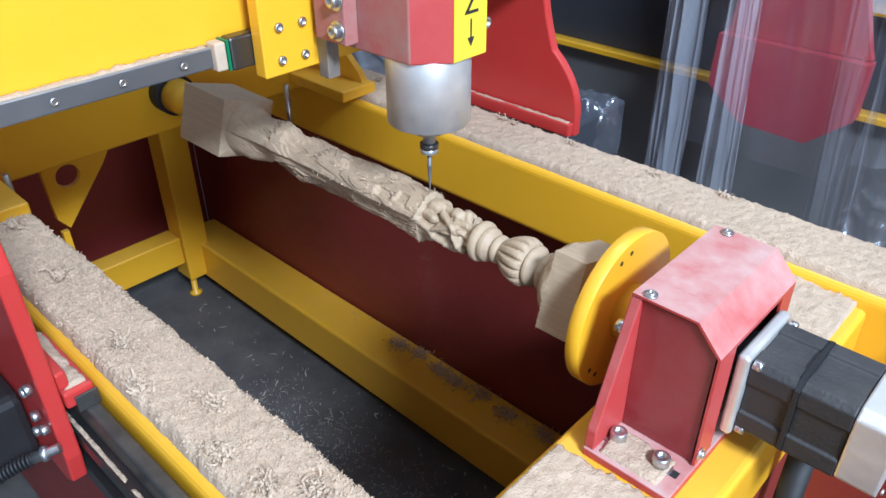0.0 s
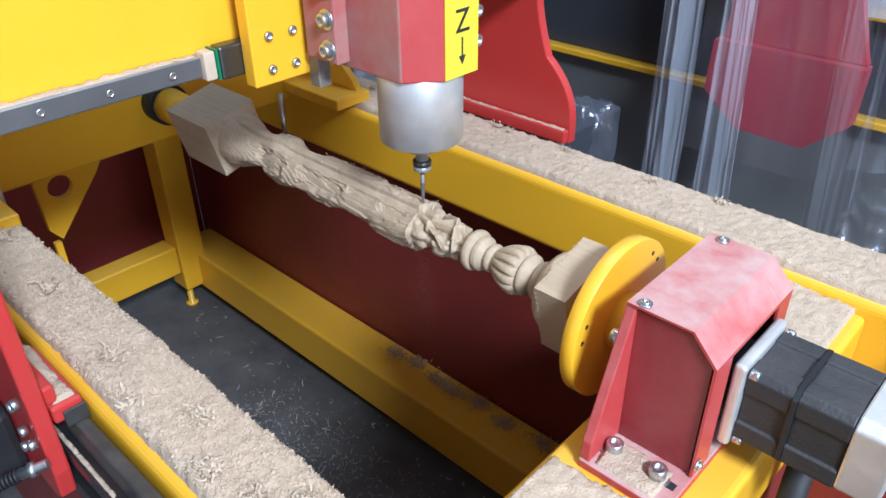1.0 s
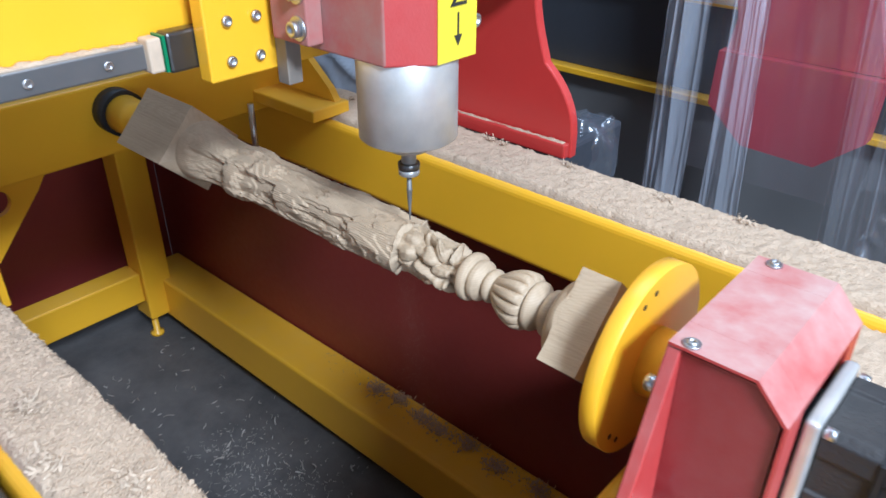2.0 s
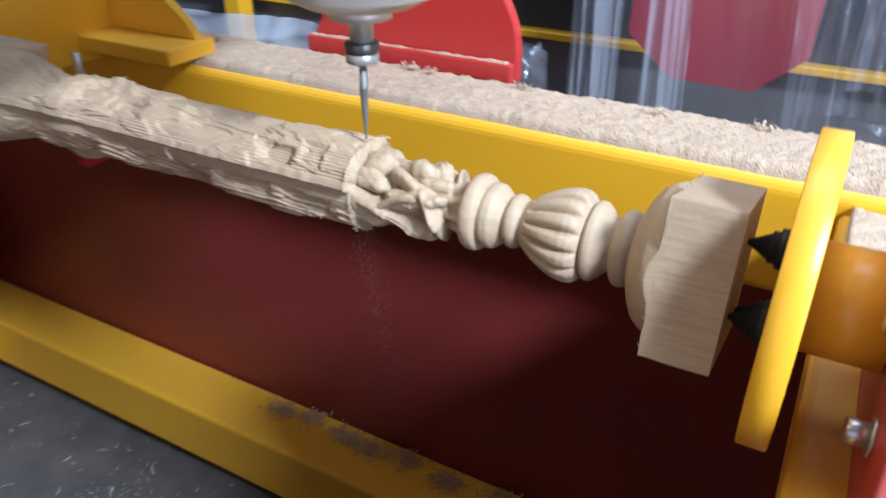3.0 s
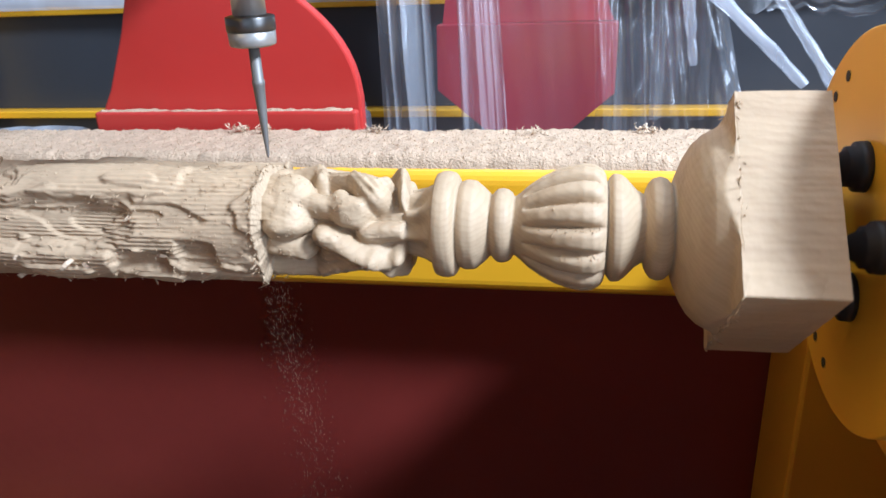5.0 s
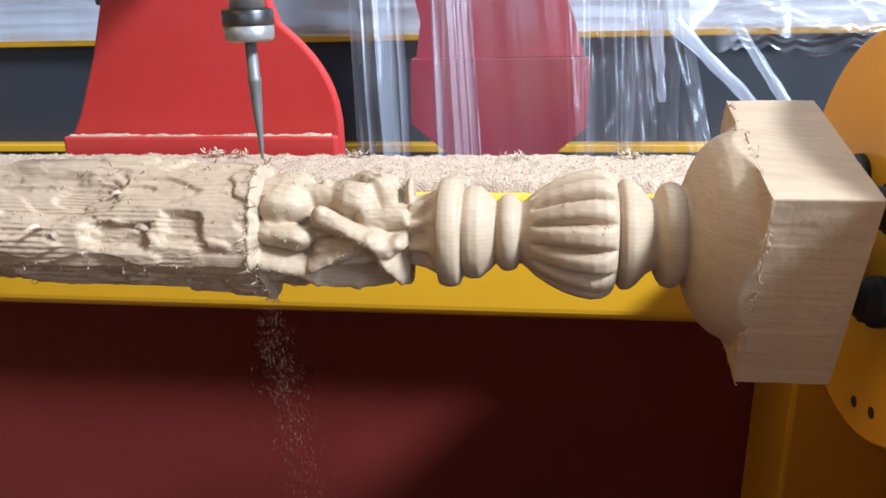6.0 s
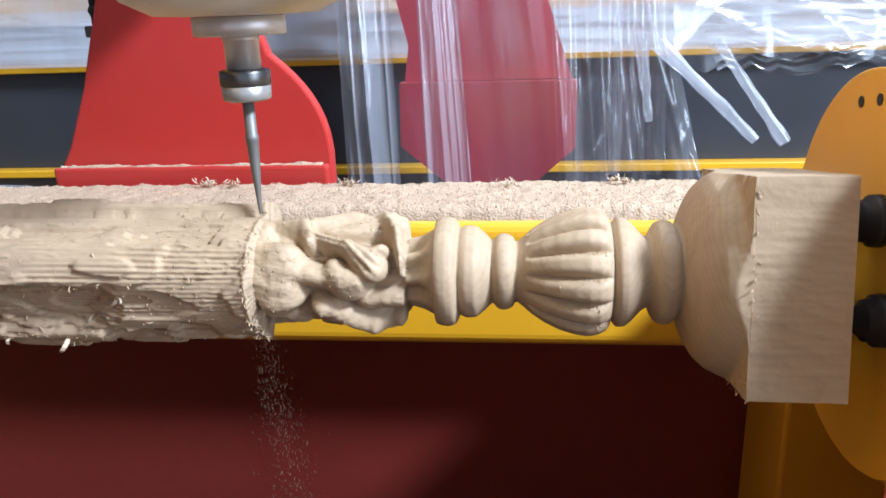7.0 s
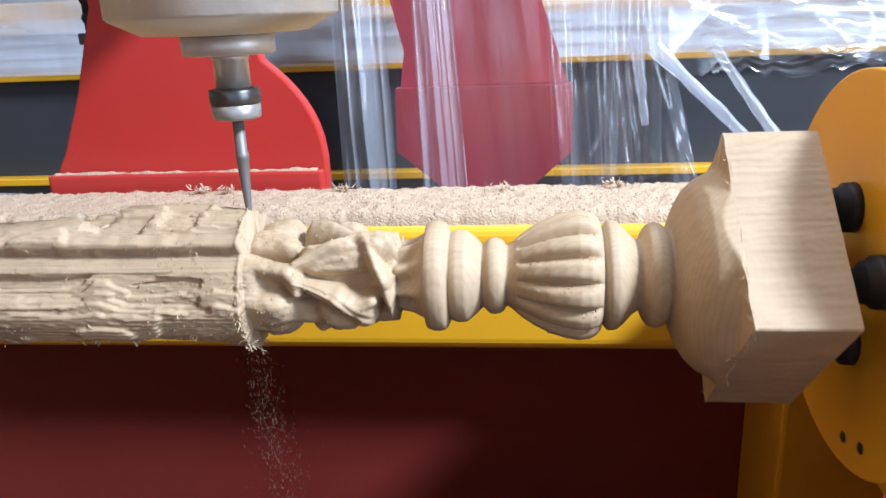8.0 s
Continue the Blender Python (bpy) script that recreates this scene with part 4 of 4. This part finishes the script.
# ---- second machine, wrapped ----
second = empty("wrapped_machine", "second red and yellow machine standing wrapped in clear film", "machine")
part("side_plate", P([(-0.196, 0.551), (-0.199, 0.436), (-0.112, 0.362), (0.04, 0.356), (0.122, 0.428), (0.124, 0.549)], "y", 1.035, 1.075), RED_FAR, second, "red painted side plate seen through film")
UP = [(-0.19, 0.551), (0.117, 0.551), (0.11, 0.568), (0.07, 0.692), (0.045, 0.8), (0.035, 1.4), (-0.215, 1.4), (-0.21, 0.8), (-0.2, 0.7), (-0.18, 0.615)]
part("side_plate", P(UP, "y", 1.062, 1.085), RED_FAR, second, "red painted side plate seen through film")
part("back_panel", B(-3, 3, 1.4, 1.42, 0.332, 0.563), SLATE, second, "dark slate panel")
part("upper_rail", B(-3, 3, 1.36, 1.44, 0.564, 0.582, bevel=0.003), YELLOW, second)
part("lower_rail", B(-3, 3, 1.36, 1.44, 0.313, 0.331, bevel=0.003), YELLOW, second)
part("upper_panel", B(-3, 3, 1.41, 1.43, 0.583, 0.668), PALE, second, "pale grey panel under film")
part("top_rail", B(-3, 3, 1.36, 1.46, 0.669, 0.74, bevel=0.004), YELLOW, second)
part("lower_panel", B(-3, 3, 1.41, 1.43, FZ, 0.312), GREY, second, "grey sheet panel")
part("top_panel", B(-3, 3, 1.41, 1.43, 0.741, 1.6), SLATE, second)
for xx in (-2.6, -1.5, 0.9, 2.6):
    part("leg", B(xx, xx + 0.06, 1.3, 1.358, FZ, 1.2, bevel=0.004), YELLOW, second)


def film(top, bottom, y, seed, amp=0.012, material=None, ragged=0.0, lean=0.0, nx=60, nz=44):
    """A hanging sheet of film; top and bottom are (x0, x1, z). Soft folds and sharp creases run down it."""
    vs, fs = [], []
    for i in range(nx + 1):
        for k in range(nz + 1):
            u, v = i / nx, k / nz
            x = (bottom[0] + (bottom[1] - bottom[0]) * u) * (1 - v) + (top[0] + (top[1] - top[0]) * u) * v
            z = bottom[2] + (top[2] - bottom[2]) * v
            z += ragged * (1 - v) * (noise.noise((u * 9, seed, 1)) + 0.7 * noise.noise((u * 26, seed, 4)))
            ridge = (1 - abs(noise.noise((u * 6 + 1.2 * v, v * 1.6, seed + 9)))) ** 7
            cross = (1 - abs(noise.noise((u * 3 - v * 4, v * 5 + u, seed + 21)))) ** 12
            f = amp * (math.sin(u * 7 + seed + 0.8 * v) + 0.18 * math.sin(u * 17 + 2 * seed - v) + 0.8 * noise.noise((u * 5, v * 2, seed)) - 0.7 * ridge - 0.4 * cross)
            vs.append((x + 0.12 * amp * noise.noise((u * 3, v * 4, seed + 2)), y + f + lean * (1 - v), z))
    for i in range(nx):
        for k in range(nz):
            q = i * (nz + 1) + k
            fs.append((q, q + nz + 1, q + nz + 2, q + 1))
    me = bpy.data.meshes.new("film_sheet")
    me.from_pydata(vs, [], fs)
    me.materials.append(material or FILM)
    for p in me.polygons:
        p.use_smooth = True
    ob = new("film_sheet", me)
    ob.parent = second
    return tagged(ob, "hanging sheet of clear plastic film")


def tube_film(p, q, r0, r1, seed, material):
    """A rolled and twisted end of film from p to q, flattened, with creases along it."""
    d = Vector(q) - Vector(p)
    rot = d.to_track_quat("Z", "Y").to_matrix()
    n, m_ = 26, 30
    vs, fs = [], []
    for k in range(m_ + 1):
        v = k / m_
        r = (r0 + (r1 - r0) * v) * (1 + 0.35 * noise.noise((v * 5, seed, 0)))
        for i in range(n):
            a = 2 * math.pi * i / n
            rr = r * (1 + 0.3 * noise.noise((math.cos(a) * 2, math.sin(a) * 2, v * 2.5 + seed)))
            vs.append(tuple(Vector(p) + rot @ Vector((0.35 * rr * math.cos(a + 0.6 * v), rr * math.sin(a + 0.6 * v), d.length * v))))
    for k in range(m_):
        for i in range(n):
            fs.append((k * n + i, k * n + (i + 1) % n, (k + 1) * n + (i + 1) % n, (k + 1) * n + i))
    me = bpy.data.meshes.new("film_roll")
    me.from_pydata(vs, [], fs)
    me.materials.append(material)
    for p_ in me.polygons:
        p_.use_smooth = True
    ob = new("film_roll", me)
    ob.parent = second
    return tagged(ob, "twisted roll of clear plastic film")


film((-0.28, -0.195, 1.4), (-0.284, -0.184, 0.1), 0.94, 1, 0.009, STRIP)
film((-0.15, -0.11, 1.3), (-0.136, -0.045, 0.1), 0.93, 2, 0.009, STRIP)
film((-0.215, 0.06, 1.4), (-0.21, 0.14, 0.3), 1.0, 3, 0.004, CLEAR)
film((0.04, 0.12, 1.3), (0.1, 0.2, 0.2), 0.985, 4, 0.013, FILM)
film((0.16, 0.22, 0.95), (0.12, 0.385, 0.3), 1.15, 5, 0.016, FILM)
film((0.17, 0.26, 1.4), (0.19, 0.3, 0.36), 1.13, 12, 0.012, FILM)
film((0.3, 1.4, 1.4), (0.32, 1.4, 0.56), 1.25, 6, 0.03, CLEAR, 0.05)
film((0.34, 1.4, 0.7), (0.4, 1.4, 0.545), 1.22, 10, 0.02, FILM, 0.05)
film((0.18, 0.5, 0.36), (0.14, 0.55, 0.02), 0.99, 14, 0.03, FILM, 0.05, -0.1)
film((-1.75, -0.92, 0.372), (-1.75, -0.88, 0.05), 1.0, 7, 0.03, MILKY, 0.0, -0.1)
film((-2.6, 2.4, 0.7), (-2.6, 2.4, 0.578), 1.345, 8, 0.008, MILKY, 0.0, 0.0, 160, 20)
film((-2.7, -0.36, 0.86), (-2.7, -0.36, 0.6), 1.335, 16, 0.006, MILKY, 0.01, 0.0, 120, 20)
tube_film((0.285, 1.2, 0.6), (0.485, 1.2, 0.408), 0.015, 0.009, 3, ROLL)
tube_film((0.4, 1.21, 0.6), (0.545, 1.21, 0.4), 0.009, 0.012, 5, STRIP)
tube_film((0.25, 1.19, 0.62), (0.275, 1.19, 0.45), 0.014, 0.007, 8, STRIP)

bag = bmesh.new()
bmesh.ops.create_icosphere(bag, subdivisions=4, radius=1)
for v in bag.verts:
    n_ = noise.noise(v.co * 3.1) * 0.25 + noise.noise(v.co * 8) * 0.1
    c_ = v.co.normalized()
    v.co = Vector((-0.29 + c_.x * 0.06 * (1 + n_), 0.7 + c_.y * 0.07 * (1 + n_), 0.385 + max(-1.0, min(1.0, c_.z * 1.3)) * 0.085 * (1 + n_)))
for f_ in bag.faces:
    f_.smooth = True
bagged = empty("bagged_motor", "motor wrapped in crumpled clear plastic behind the gantry", "motor")
part("plastic_bag", bag, CLEAR, bagged)
part("body", B(-0.33, -0.25, 0.474, 0.76, 0.34, 0.46, bevel=0.008), SLATE, bagged)

# ---- falling dust ----
rngd = random.Random(40)
dv, df = [], []
for _ in range(1150):
    z = -abs(rngd.gauss(0, 0.11))
    x, y, s_ = rngd.gauss(-0.006 - z * 0.08, 0.0025 - z * 0.04), rngd.gauss(0, 0.006 - z * 0.05), rngd.uniform(0.00006, 0.00018)
    k, ln = len(dv), rngd.uniform(3, 16)
    dv += [(x, y, z), (x + s_, y, z + s_), (x, y + s_, z + s_ * 2), (x - s_ * 0.5, y, z + s_ * ln)]
    df += [(k, k + 1, k + 2), (k, k + 2, k + 3), (k, k + 3, k + 1), (k + 1, k + 2, k + 3)]
dm = bpy.data.meshes.new("falling_dust")
dm.from_pydata(dv, [], df)
dm.materials.append(CHIPS)
falling = tagged(new("falling_dust", dm), "fine wood dust falling from the carving bit", "dust", kind="stuff")
falling.location = (TX, 0, AX - 0.02)


def motions():
    turn = [(0, -28), (0.3, -11), (0.6, 7), (1.0, 31), (1.2, 42), (1.75, 74), (2.3, 107), (2.5, 121), (2.7, 131), (3.0, 149), (3.5, 178), (3.8, 201), (4.0, 211), (4.5, 236), (4.7, 247), (5.2, 284), (5.5, 304), (5.8, 305), (6.0, 300), (6.2, 284), (6.3, 276), (6.5, 268),
            (6.8, 248), (7.0, 235), (7.3, 218), (7.5, 210), (7.7, 203), (7.9, 191), (8.0, 181)]
    for ob in (post, work):
        walk(ob, [(t, pose(0, 0, AX, 45 - a)) for t, a in turn])
    lift = [(0, 0.651), (0.5, 0.643), (1.0, 0.639), (1.7, 0.645), (2.5, 0.651), (3.0, 0.648), (3.5, 0.648), (4.0, 0.638), (4.5, 0.644), (5.2, 0.648), (5.8, 0.65), (6.0, 0.649), (6.2, 0.645), (6.3, 0.641), (6.5, 0.632), (7.0, 0.643), (7.5, 0.638), (8.0, 0.637)]
    walk(head, [(t, pose(TX, 0, z)) for t, z in lift])
    walk(falling, [(t, pose(TX, 0, AX - 0.004 * t)) for t in (0, 2, 4, 6, 8)])


motions()
